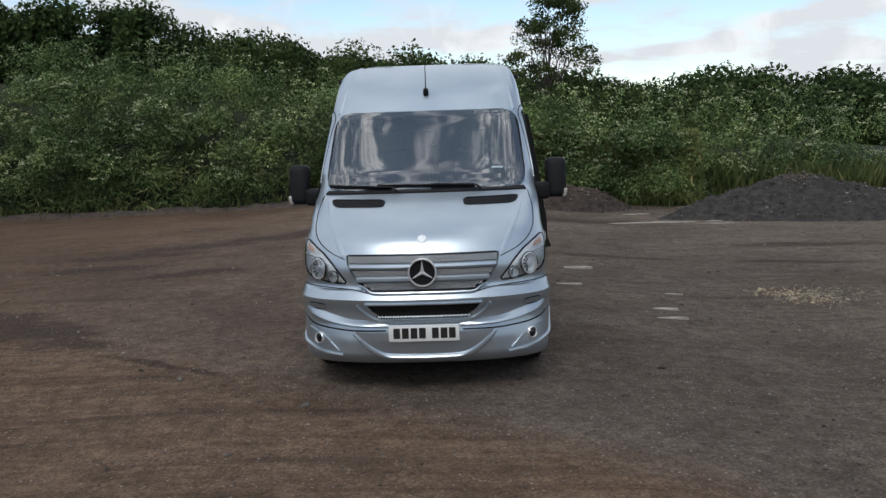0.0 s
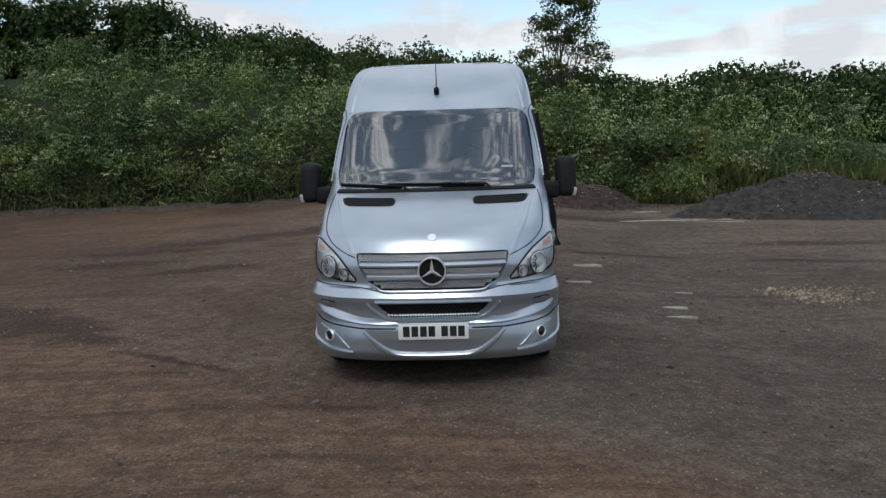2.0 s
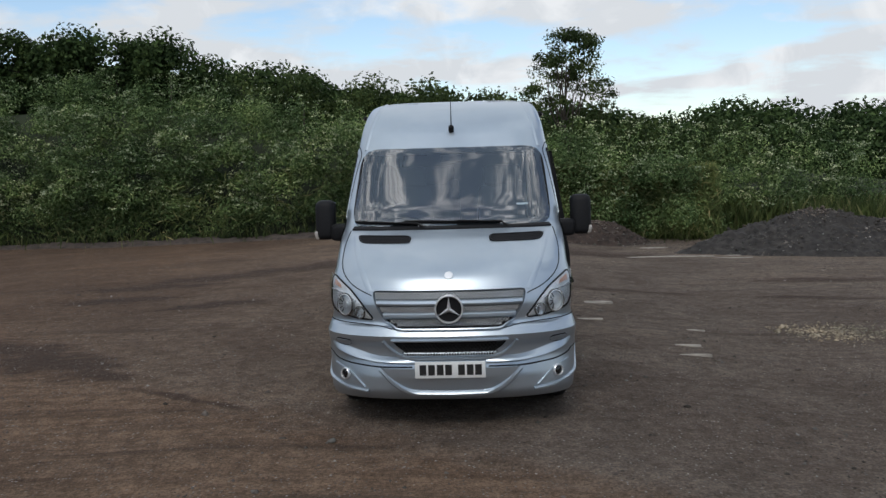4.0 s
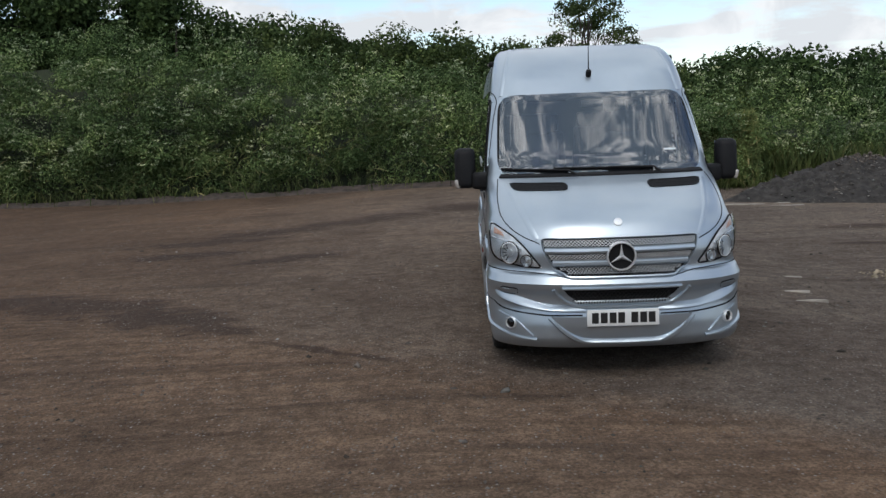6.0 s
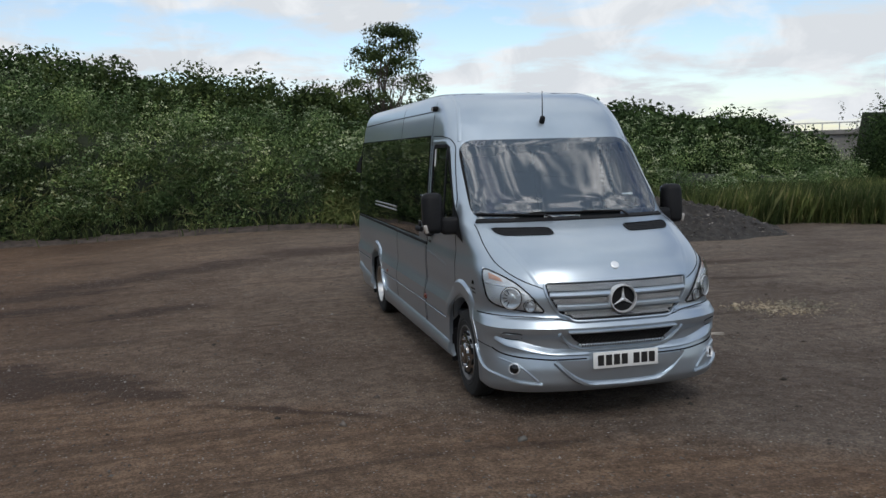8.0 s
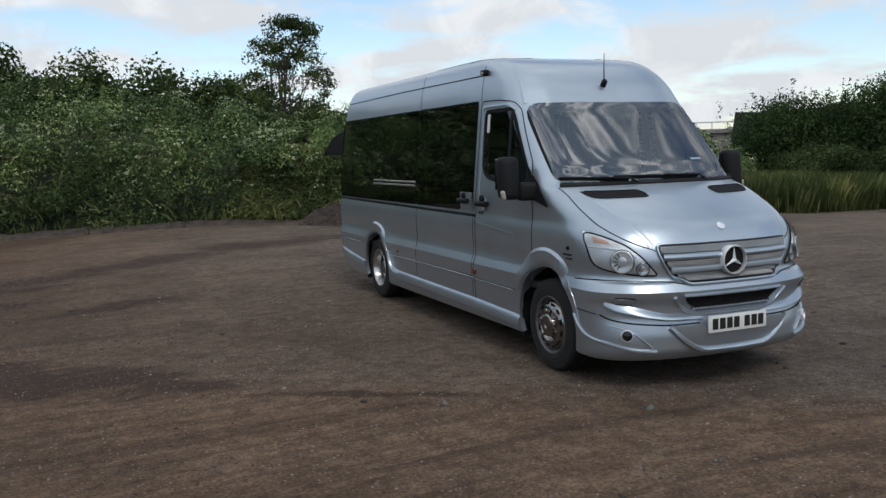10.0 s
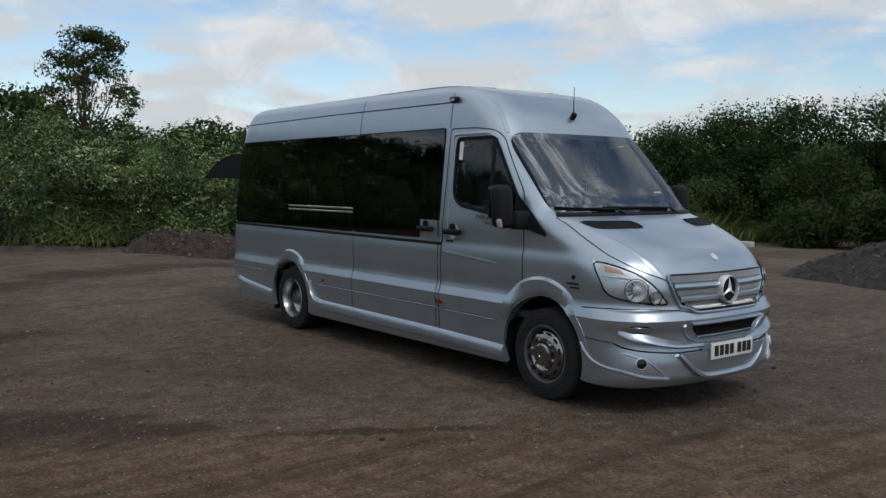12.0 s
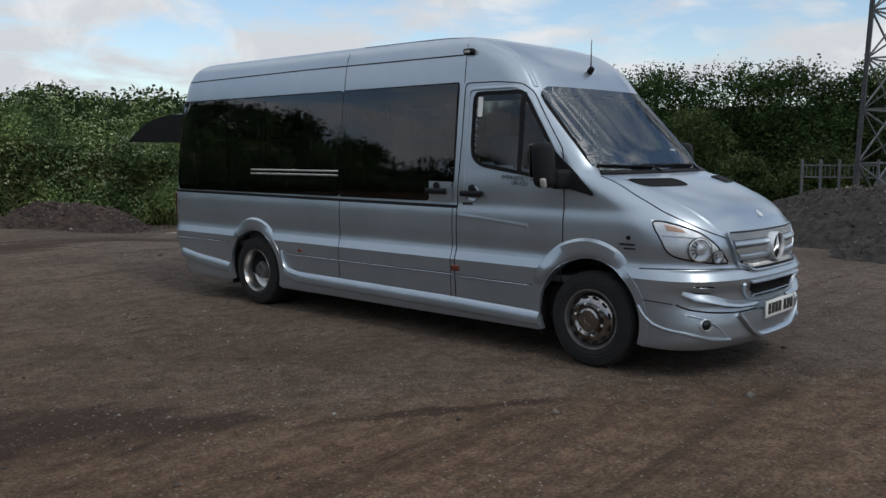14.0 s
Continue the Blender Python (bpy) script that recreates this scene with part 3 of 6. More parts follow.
# ---------------------------------------------------------------- minibus: windows
def build_side_windows(van, sg):
    for y0, y1, r in ((2.425, 3.877, 0.012), (3.885, 6.74, 0.05)):
        lo, hi = rounded(y0, y1, 1.195, 2.185, r)
        if y0 < 3:
            lo = lambda y, lo0=lo: max(lo0(y), 1.36 if y < 2.70 else 1.195)
        ys = fine_ys(y0, y1, r)
        if y0 < 3:
            ys = sorted(ys + [2.699, 2.701])
        bm = nb()
        pane_side(bm, sg, ys, lo, hi, 0.009)
        w = part("side_window", bm, TINT, van, "black privacy glass side window", face=(sg, 0, 0))
        # rubber edge of the bonded glass
        edge = [(y, lo(y)) for y in ys] + [(y, hi(y)) for y in reversed(ys)]
        bm = nb()
        P, N = zip(*[side_pt(sg, y, z, 0.003) for y, z in dense(edge, 0.04, True)])
        sweep(bm, P, N, [(-0.05, -0.003), (-0.05, 0.001), (0.012, 0.001), (0.012, -0.003)], True)
        part("window_seal", bm, SEAM, w)
    # pale blind bar behind the glass
    for z in (1.425, 1.385):
        bm = nb()
        strip_side(bm, sg, [(y, z) for y in np.linspace(3.90, 5.30, 30)], 0.018, 0.008, 0.010)
        part("window_bar", bm, STEEL, van, "pale metal bar across the dark side window")
    # lock plate and handle by the pillar
    bm = nb()
    pane_side(bm, sg, list(np.linspace(2.43, 2.695, 8)), lambda y: 1.19, lambda y: 1.355, 0.012, 4)
    part("lock_panel", bm, SILVER, van)
    build_handle(van, sg, 2.60, 1.275)


def build_handle(van, sg, y, z):
    bm = nb()
    P, N = zip(*[side_pt(sg, y + t, z, 0.03 + 0.014 * (1 - (t / 0.11) ** 2)) for t in np.linspace(-0.11, 0.11, 12)])
    sweep(bm, P, N, [(-0.024, -0.012), (-0.024, 0.006), (-0.010, 0.016), (0.010, 0.016), (0.024, 0.006), (0.024, -0.012)])
    for t in (-0.09, 0.09):
        c, n = side_pt(sg, y + t, z, 0.012)
        box(bm, c, (0.04, 0.035, 0.03), 0.006)
    h = part("door_handle", bm, BLACKPLASTIC, van, "black plastic grab handle")
    bm = nb()
    c, n = side_pt(sg, y, z, 0.0)
    lathe(bm, [(-0.001, 0.0), (sg * 0.004, 0.070), (sg * 0.008, 0.062), (-sg * 0.006, 0.0)], c, "x", 24)
    part("handle_cup", bm, SILVER, h)
    bm = nb()
    c, n = side_pt(sg, y - 0.0, z + 0.045, 0.008)
    lathe(bm, [(0.0, 0.032), (sg * 0.024, 0.028), (sg * 0.024, 0.0)], c, "x", 16)
    part("lock_barrel", bm, BLACKPLASTIC, h)


def build_cab_door(van, sg):
    ys = sorted(set(list(np.linspace(1.30, 2.235, 34)) + [2.2, 2.215, 2.225]))

    def lo(y):
        d = 2.235 - y
        r = 0.14
        return door_lo(y) + (r - math.sqrt(max(0, r * r - (r - d) ** 2)) if d < r else 0)

    def hi(y):
        d = 2.235 - y
        r = 0.05
        return door_hi(y) - (r - math.sqrt(max(0, r * r - (r - d) ** 2)) if d < r else 0)
    bm = nb()
    pane_side(bm, sg, ys, lo, hi, 0.004)
    w = part("door_window", bm, DOORGLASS, van, "front door window glass", face=(sg, 0, 0))
    edge = dense([(y, lo(y)) for y in ys] + [(y, hi(y)) for y in reversed(ys)], 0.03, True)
    bm = nb()
    P, N = zip(*[side_pt(sg, y, z, 0.004) for y, z in edge])
    sweep(bm, P, N, [(-0.022, -0.004), (-0.022, 0.005), (0.010, 0.007), (0.010, -0.004)], True)
    part("window_seal", bm, SEAM, w)
    bm = nb()
    strip_side(bm, sg, [(1.725, z) for z in np.linspace(door_lo(1.725), 2.08, 14)], 0.045, 0.008, 0.004)
    part("window_divider", bm, BLACKPLASTIC, w)
    # black triangle under the pillar, where the mirror stands
    bm = nb()
    ysq = list(np.linspace(1.02, 1.40, 14))
    pane_side(bm, sg, ysq, lambda y: 1.275 + (y - 1.02) * 0.24, lambda y: max(1.277 + (y - 1.02) * 0.24, 1.30 + (y - 1.02) * 0.86), 0.010, 4)
    part("mirror_triangle", bm, BLACKPLASTIC, van)
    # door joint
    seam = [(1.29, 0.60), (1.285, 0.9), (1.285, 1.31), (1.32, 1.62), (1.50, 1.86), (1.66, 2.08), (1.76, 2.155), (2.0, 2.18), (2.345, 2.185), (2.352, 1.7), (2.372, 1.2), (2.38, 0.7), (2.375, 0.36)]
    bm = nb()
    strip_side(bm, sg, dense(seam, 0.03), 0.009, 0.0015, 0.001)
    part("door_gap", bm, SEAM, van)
    bm = nb()
    frame_line = [(2.31, 1.25), (2.30, 2.13), (1.80, 2.13), (1.66, 2.03), (1.50, 1.80), (1.31, 1.52)]
    strip_side(bm, sg, dense(frame_line, 0.03), 0.03, 0.008, 0.0)
    part("door_frame", bm, SILVER, van)
    build_handle(van, sg, 2.20, 1.262)
    # pressed line on the door skin
    bm = nb()
    strip_side(bm, sg, dense([(2.33, 1.075), (2.0, 1.05), (1.62, 1.02)], 0.04), 0.03, 0.004, -0.001)
    part("door_crease", bm, SILVER, van)


def build_mirror(van, sg):
    bm = nb()
    c = Vector((sg * 1.14, 1.345, 1.51))
    box(bm, c, (0.185, 0.15, 0.35), 0.055, 4)
    for v in bm.verts:
        k = (v.co.z - c.z) / 0.18
        v.co.y += 0.02 * k
        if v.co.y < c.y:
            v.co.y += 0.03 * (abs(v.co.x - c.x) / 0.1) ** 2
    m = part("door_mirror", bm, BLACKPLASTIC, van, "black door mirror housing")
    bm = nb()
    box(bm, c + Vector((0, 0.082, 0.03)), (0.165, 0.006, 0.25), 0.002, 1)
    part("mirror_glass", bm, CHROME, m, "mirror glass")
    bm = nb()
    box(bm, c + Vector((sg * 0.072, -0.045, -0.135)), (0.040, 0.05, 0.08), 0.018, 3, Euler((0, sg * 0.25, 0)).to_matrix())
    part("indicator_lens", bm, LENS_PALE, m, "pale indicator lens")
    bm = nb()
    box(bm, (sg * 1.0, 1.285, 1.40), (0.17, 0.11, 0.15), 0.035, 3)
    for v in bm.verts:
        v.co.y += 0.25 * (abs(v.co.x) - 1.0)
    part("mirror_arm", bm, BLACKPLASTIC, m)


# ---------------------------------------------------------------- minibus: flanks
def build_flank(van, sg):
    bm = nb()
    strip_side(bm, sg, dense([(2.38, 1.145), (6.92, 1.165)], 0.06), 0.028, 0.007)
    part("belt_moulding", bm, BLACKPLASTIC, van)
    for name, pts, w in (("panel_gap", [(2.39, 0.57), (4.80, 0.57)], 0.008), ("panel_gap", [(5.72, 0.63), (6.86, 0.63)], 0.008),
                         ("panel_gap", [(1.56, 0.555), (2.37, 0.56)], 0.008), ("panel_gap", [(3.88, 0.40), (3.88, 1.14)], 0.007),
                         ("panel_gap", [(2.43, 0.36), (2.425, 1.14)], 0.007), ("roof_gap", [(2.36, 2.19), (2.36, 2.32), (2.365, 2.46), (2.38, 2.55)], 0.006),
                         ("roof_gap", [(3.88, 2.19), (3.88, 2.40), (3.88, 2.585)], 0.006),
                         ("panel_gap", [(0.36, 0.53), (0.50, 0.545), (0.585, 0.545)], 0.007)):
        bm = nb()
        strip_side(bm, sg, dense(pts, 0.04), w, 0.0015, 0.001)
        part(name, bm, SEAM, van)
    # thin lips added to show a bright highlight line below the panel gaps
    for pts in ([(2.39, 0.563), (4.72, 0.563)], [(5.76, 0.622), (6.86, 0.622)], [(1.58, 0.548), (2.365, 0.553)]):
        bm = nb()
        strip_side(bm, sg, dense(pts, 0.05), 0.010, 0.007)
        part("panel_lip", bm, SILVER, van)
    bm = nb()
    strip_side(bm, sg, dense([(2.28, 2.425), (4.5, 2.43), (6.64, 2.415)], 0.06), 0.012, 0.003)
    part("roof_gutter", bm, BLACKPLASTIC, van)
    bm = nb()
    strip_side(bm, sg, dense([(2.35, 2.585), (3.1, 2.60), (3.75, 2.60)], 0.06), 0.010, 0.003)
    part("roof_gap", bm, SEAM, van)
    # sills under the doors and behind the rear wheel
    for pts in ([(1.50, 0.25), (2.4, 0.275), (4.55, 0.30), (4.74, 0.34)], [(5.72, 0.30), (6.4, 0.36), (6.76, 0.42)]):
        path = dense(pts, 0.05)
        bm = nb()
        P, N = zip(*[side_pt(sg, y, z) for y, z in path])
        N = [Vector((sg, 0, 0))] * len(P)
        s = -1
        prof = [(-0.095, -0.05), (-0.095, 0.008), (-0.075, 0.024), (-0.012, 0.032), (0.008, 0.026), (0.022, 0.002), (0.022, -0.05)]
        if sg < 0:
            prof = [(u, w) for u, w in prof]
        else:
            prof = [(-u, w) for u, w in prof]
        sweep(bm, P, N, prof)
        part("side_skirt", bm, SILVER, van, "moulded silver sill skirt")
    bm = nb()
    strip_side(bm, sg, dense([(4.76, 0.60), (4.74, 0.46), (4.66, 0.375), (4.5, 0.36)], 0.03), 0.022, 0.03)
    part("skirt_return", bm, SILVER, van)
    # wheel arches
    for (cy, cz, r), out, a0, a1, flat, ends in ((ARCH_F, 0.125, 45, 160, 1.0, (0.3, 0.15)), (ARCH_R, 0.11, 44, 138, 0.98, (0.1, 0.1))):
        bm = nb()
        rows = []
        for k in range(49):
            t = k / 48
            a = radians(a0 + (a1 - a0) * t)
            edge = min(1.0, math.sin(math.pi * t) ** 0.55 + ends[0] * (1 - t) ** 4 + ends[1] * t ** 4)
            row = []
            for q, off in ((-0.03, -0.10), (-0.015, 0.016), (0.0, 0.026), (0.03, 0.028), (0.03 + (out - 0.03) * 0.75 * edge, 0.022), (0.03 + (out - 0.03) * edge, 0.001), (0.032 + (out - 0.03) * edge, -0.01)):
                rr = r + q
                y, z = cy - rr * math.cos(a), cz + rr * math.sin(a) * flat
                p, n = side_pt(sg, y, max(z, 0.2), 0)
                p.x = sg * (max(abs(p.x), 0.93) + (-0.012 + (0.012 + off * (0.35 + 0.65 * min(1.0, edge))) * min(1.0, k / 9, (48 - k) / 4)))
                row.append(p)
            rows.append(row)
        grid(bm, rows)
        part("wheel_arch", bm, SILVER, van, "flared silver wheel arch")
        bm = nb()
        rows = []
        for k in range(61):
            a = radians(-20 + 220 * k / 60)
            row = []
            for q, off in ((-0.03, -0.03), (-0.03, 0.002), (0.034, 0.003), (0.036, -0.004)):
                y, z = cy - (r + q) * math.cos(a), cz + (r + q) * math.sin(a) * flat
                row.append(side_pt(sg, y, max(z, 0.2), off)[0])
            rows.append(row)
        grid(bm, rows)
        part("arch_lip", bm, SILVER, van)
        bm = nb()
        rows = []
        for k in range(41):
            a = radians(-18 + 216 * k / 40)
            row = []
            for x, rr in ((0.955, r + 0.012), (0.93, r + 0.012), (0.90, r - 0.005), (0.42, r - 0.005)):
                y, z = cy - rr * math.cos(a), cz + rr * math.sin(a) * flat
                xx = min(x, half_x(y, max(0.18, z)) - 0.004) if x > 0.9 else x
                row.append(Vector((sg * xx, y, z)))
            rows.append(row)
        grid(bm, rows)
        part("wheel_well", bm, BLACKPLASTIC, van)
    for cy, s in ((1.515, 0.0), (5.715, 0.0)):
        bm = nb()
        box(bm, (sg * 0.86, cy - 0.015, 0.31), (0.20, 0.015, 0.30), 0.004, 1)
        part("mud_flap", bm, BLACKPLASTIC, van)
    # marker lamps
    for y, z in ((2.37, 0.625),):
        bm = nb()
        p, n = side_pt(sg, y, z, 0.006)
        box(bm, p, (0.02, 0.085, 0.05), 0.008, 2)
        part("side_marker", bm, AMBER, van, "amber side marker lamp")
    bm = nb()
    p, n = side_pt(sg, 4.47, 0.62, 0.002)
    box(bm, p, (0.014, 0.06, 0.03), 0.005, 2)
    part("side_reflector", bm, AMBER, van)
    for y, z in ((2.33, 2.445), (6.74, 2.43)):
        bm = nb()
        p, n = side_pt(sg, y, z, 0.02)
        box(bm, p, (0.055, 0.10, 0.045), 0.014, 3)
        lamp = part("roof_lamp", bm, BLACKPLASTIC, van, "small black roof edge lamp")
        bm = nb()
        box(bm, p + Vector((sg * 0.012, 0.0, -0.006)), (0.045, 0.06, 0.025), 0.008, 2)
        part("lamp_lens", bm, LENS_PALE, lamp)


# ---------------------------------------------------------------- minibus: wheels
WZ = 0.335


def build_wheel(van, sg, cy, rear):
    xo = 0.955 if not rear else 0.945
    cx = sg * xo

    def L(prof, mat, name, par, n=48, label=""):
        bm = nb()
        lathe(bm, [(sg * a, r) for a, r in prof], (cx, cy, WZ), "x", n)
        return part(name, bm, mat, par, label, angle=28)
    wheel = L([(-0.195, 0.20), (-0.20, 0.27), (-0.185, 0.345), (-0.165, 0.367), (-0.13, 0.37), (-0.128, 0.363), (-0.118, 0.363), (-0.116, 0.37),
               (-0.082, 0.37), (-0.08, 0.363), (-0.07, 0.363), (-0.068, 0.37), (-0.035, 0.367), (-0.014, 0.350), (-0.002, 0.31), (0.0, 0.285),
               (-0.004, 0.282), (-0.004, 0.275), (0.0, 0.27), (-0.006, 0.236), (-0.014, 0.226), (-0.03, 0.22)], RUBBER, "wheel", van, 56, "road tyre on a steel wheel")
    if rear:
        L([(-0.012, 0.234), (-0.004, 0.230), (-0.006, 0.222), (-0.03, 0.210), (-0.12, 0.196), (-0.135, 0.17), (-0.14, 0.11), (-0.14, 0.09)], STEEL, "rim", wheel, 48, "deep dished bright steel rim")
        hub = L([(-0.14, 0.10), (-0.10, 0.095), (-0.06, 0.075), (-0.045, 0.066), (-0.045, 0.05), (-0.055, 0.045), (-0.055, 0.0)], DULLSTEEL, "hub", wheel, 32)
        n, rad, dep = 6, 0.13, -0.128
    else:
        L([(-0.012, 0.236), (-0.002, 0.232), (-0.002, 0.224), (-0.02, 0.212), (-0.045, 0.204), (-0.05, 0.19)], DULLSTEEL, "rim", wheel, 48)
        hub = L([(-0.05, 0.205), (-0.03, 0.197), (-0.010, 0.178), (0.006, 0.150), (0.010, 0.13), (-0.004, 0.118), (-0.012, 0.10), (0.022, 0.09), (0.03, 0.075), (0.03, 0.03), (0.022, 0.026), (0.022, 0.0)], DARKCHROME, "wheel_cover", wheel, 48, "bright steel wheel cover with slots")
        n, rad, dep = 6, 0.122, 0.0
        for k in range(12):
            a = 2 * math.pi * (k + 0.5) / 12
            bm = nb()
            rot = Euler((a, 0, 0)).to_matrix()
            box(bm, (cx - sg * 0.004, cy + 0.175 * math.cos(a), WZ + 0.175 * math.sin(a)), (0.016, 0.02, 0.05), 0.007, 2, rot)
            part("cover_slot", bm, SEAM, hub)
    for k in range(n):
        a = 2 * math.pi * (k + 0.25) / n
        bm = nb()
        lathe(bm, [(sg * dep, 0.014), (sg * (dep + 0.022), 0.012), (sg * (dep + 0.026), 0.0)], (cx, cy + rad * math.cos(a), WZ + rad * math.sin(a)), "x", 8)
        part("wheel_nut", bm, CHROME, hub)
    if rear:
        bm = nb()
        lathe(bm, [(-sg * 0.22, 0.2), (-sg * 0.22, 0.33), (-sg * 0.25, 0.37), (-sg * 0.40, 0.37), (-sg * 0.43, 0.33), (-sg * 0.43, 0.2)], (cx, cy, WZ), "x", 40)
        part("inner_tyre", bm, RUBBER, wheel)


# ---------------------------------------------------------------- minibus: front
def poly_nose(bm, outline, off, depth=0.02, rows=10):
    """A panel following the nose inside a convex outline of (x, z) points."""
    zs = np.linspace(min(p[1] for p in outline), max(p[1] for p in outline), rows + 1)
    cols = 14
    ring = list(outline) + [outline[0]]
    G = []
    for z in zs:
        z = min(max(z, zs[0] + 1e-4), zs[-1] - 1e-4)
        xs = [a[0] + (b[0] - a[0]) * (z - a[1]) / (b[1] - a[1]) for a, b in zip(ring, ring[1:]) if (a[1] - z) * (b[1] - z) <= 0 and a[1] != b[1]]
        x0, x1 = min(xs), max(xs)
        G.append([nose_pt(x0 + (x1 - x0) * i / cols, z, off(z) if callable(off) else off)[0] for i in range(cols + 1)])
    grid(bm, G)


def mirrored(pts):
    return [(-x, z) for x, z in pts]


def build_windscreen(van):
    bm = nb()
    rows = []
    for z in np.linspace(1.455, 2.125, 26):
        e = 0.9 * HALF(z)
        c = 0.0
        for lim, sgn in ((1.455, 1), (2.125, -1)):
            d = abs(z - lim)
            if d < 0.06:
                c = 0.06 - math.sqrt(max(0, 0.0036 - (0.06 - d) ** 2))
        e -= c
        rows.append([nose_pt(e * (i / 18 - 1), z, 0.009)[0] for i in range(37)])
    grid(bm, rows)
    ws = part("windscreen", bm, CLEAR, van, "large raked windscreen reflecting the clouds", face=(0, -1, 0.6))
    edge = [(-0.79, 1.478), (0.79, 1.478), (0.832, 1.51), (0.816, 1.80), (0.797, 2.06), (0.765, 2.103), (-0.765, 2.103), (-0.797, 2.06), (-0.816, 1.80), (-0.832, 1.51)]
    bm = nb()
    P, N = zip(*[nose_pt(x, z, 0.003) for x, z in dense(edge, 0.05, True)])
    sweep(bm, P, N, [(-0.035, 0.001), (0.035, 0.001), (0.035, -0.003), (-0.035, -0.003)], True)
    part("screen_border", bm, SEAM, ws)
    bm = nb()
    P, N = zip(*[nose_pt(x, 1.445, 0.0) for x in np.linspace(-0.84, 0.84, 40)])
    sweep(bm, P, N, [(-0.03, 0.0), (-0.02, 0.014), (0.02, 0.014), (0.03, 0.0)])
    part("scuttle_panel", bm, BLACKPLASTIC, van)
    for x0, x1, z0, z1 in ((0.42, -0.40, 1.475, 1.492), (-0.28, -0.82, 1.47, 1.495)):
        bm = nb()
        P, N = zip(*[nose_pt(x0 + (x1 - x0) * t, z0 + (z1 - z0) * t, 0.020) for t in np.linspace(0, 1, 16)])
        sweep(bm, P, N, [(-0.007, -0.012), (-0.005, 0.006), (0.005, 0.006), (0.007, -0.012)])
        w = part("wiper", bm, BLACKPLASTIC, van)
        bm = nb()
        a, n = nose_pt(x0, z0, 0.02)
        tube(bm, [nose_pt(x0 + 0.06, 1.44, 0.012)[0], nose_pt(x0, z0 - 0.008, 0.034)[0], nose_pt(x0 + (x1 - x0) * 0.45, z0 + 0.004, 0.034)[0]], [0.012, 0.008, 0.006], 8)
        part("wiper_arm", bm, BLACKPLASTIC, w)
    bm = nb()
    box(bm, (0.62, 1.205, 1.62), (0.10, 0.004, 0.02), 0.001, 1, Euler((radians(-45), 0, 0)).to_matrix())
    part("screen_sticker", bm, PAPER, ws)


def build_bonnet(van):
    for sg in (-1, 1):
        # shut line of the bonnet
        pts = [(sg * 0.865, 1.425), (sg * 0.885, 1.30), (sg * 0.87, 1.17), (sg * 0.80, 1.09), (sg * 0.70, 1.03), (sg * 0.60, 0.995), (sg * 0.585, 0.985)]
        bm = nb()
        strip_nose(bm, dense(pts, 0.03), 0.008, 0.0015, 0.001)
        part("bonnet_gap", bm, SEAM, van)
        bm = nb()
        pts = [(sg * 0.80, 1.40), (sg * 0.74, 1.27), (sg * 0.66, 1.12), (sg * 0.61, 1.02)]
        P, N = zip(*[nose_pt(x, z, -0.002) for x, z in dense(pts, 0.03)])
        sweep(bm, P, N, [(-0.05, -0.006), (-0.02, 0.003), (0.0, 0.006), (0.02, 0.002), (0.05, -0.006)])
        part("bonnet_crease", bm, SILVER, van)
        # air intake at the bonnet's back edge
        o = [(sg * 0.775, 1.398), (sg * 0.33, 1.395), (sg * 0.315, 1.38), (sg * 0.325, 1.352), (sg * 0.72, 1.352), (sg * 0.765, 1.372)]
        bm = nb()
        poly_nose(bm, o, 0.004, rows=6)
        v = part("bonnet_vent", bm, SEAM, van, "black slatted bonnet vent")
        bm = nb()
        strip_nose(bm, dense(o, 0.02, True), 0.012, 0.006, 0.003, True)
        part("vent_frame", bm, BLACKPLASTIC, v)
        for z in (1.362, 1.374, 1.386):
            bm = nb()
            strip_nose(bm, [(sg * (0.34 + 0.41 * t), z) for t in np.linspace(0, 1, 12)], 0.005, 0.003, 0.003)
            part("vent_slat", bm, BLACKPLASTIC, v)
    bm = nb()
    p, n = nose_pt(0, 1.135, 0.0)
    rows = [[p + (Vector((math.cos(a), 0, 0)) + (n.cross(Vector((1, 0, 0)))) * math.sin(a)) * r + n * h for a in np.linspace(0, 2 * math.pi, 25)[:-1]] for r, h in ((0.034, 0.0), (0.033, 0.006), (0.027, 0.008), (0.026, 0.005), (0.001, 0.005))]
    grid(bm, rows, True)
    part("bonnet_badge", bm, STARMETAL, van, "small round bright badge")


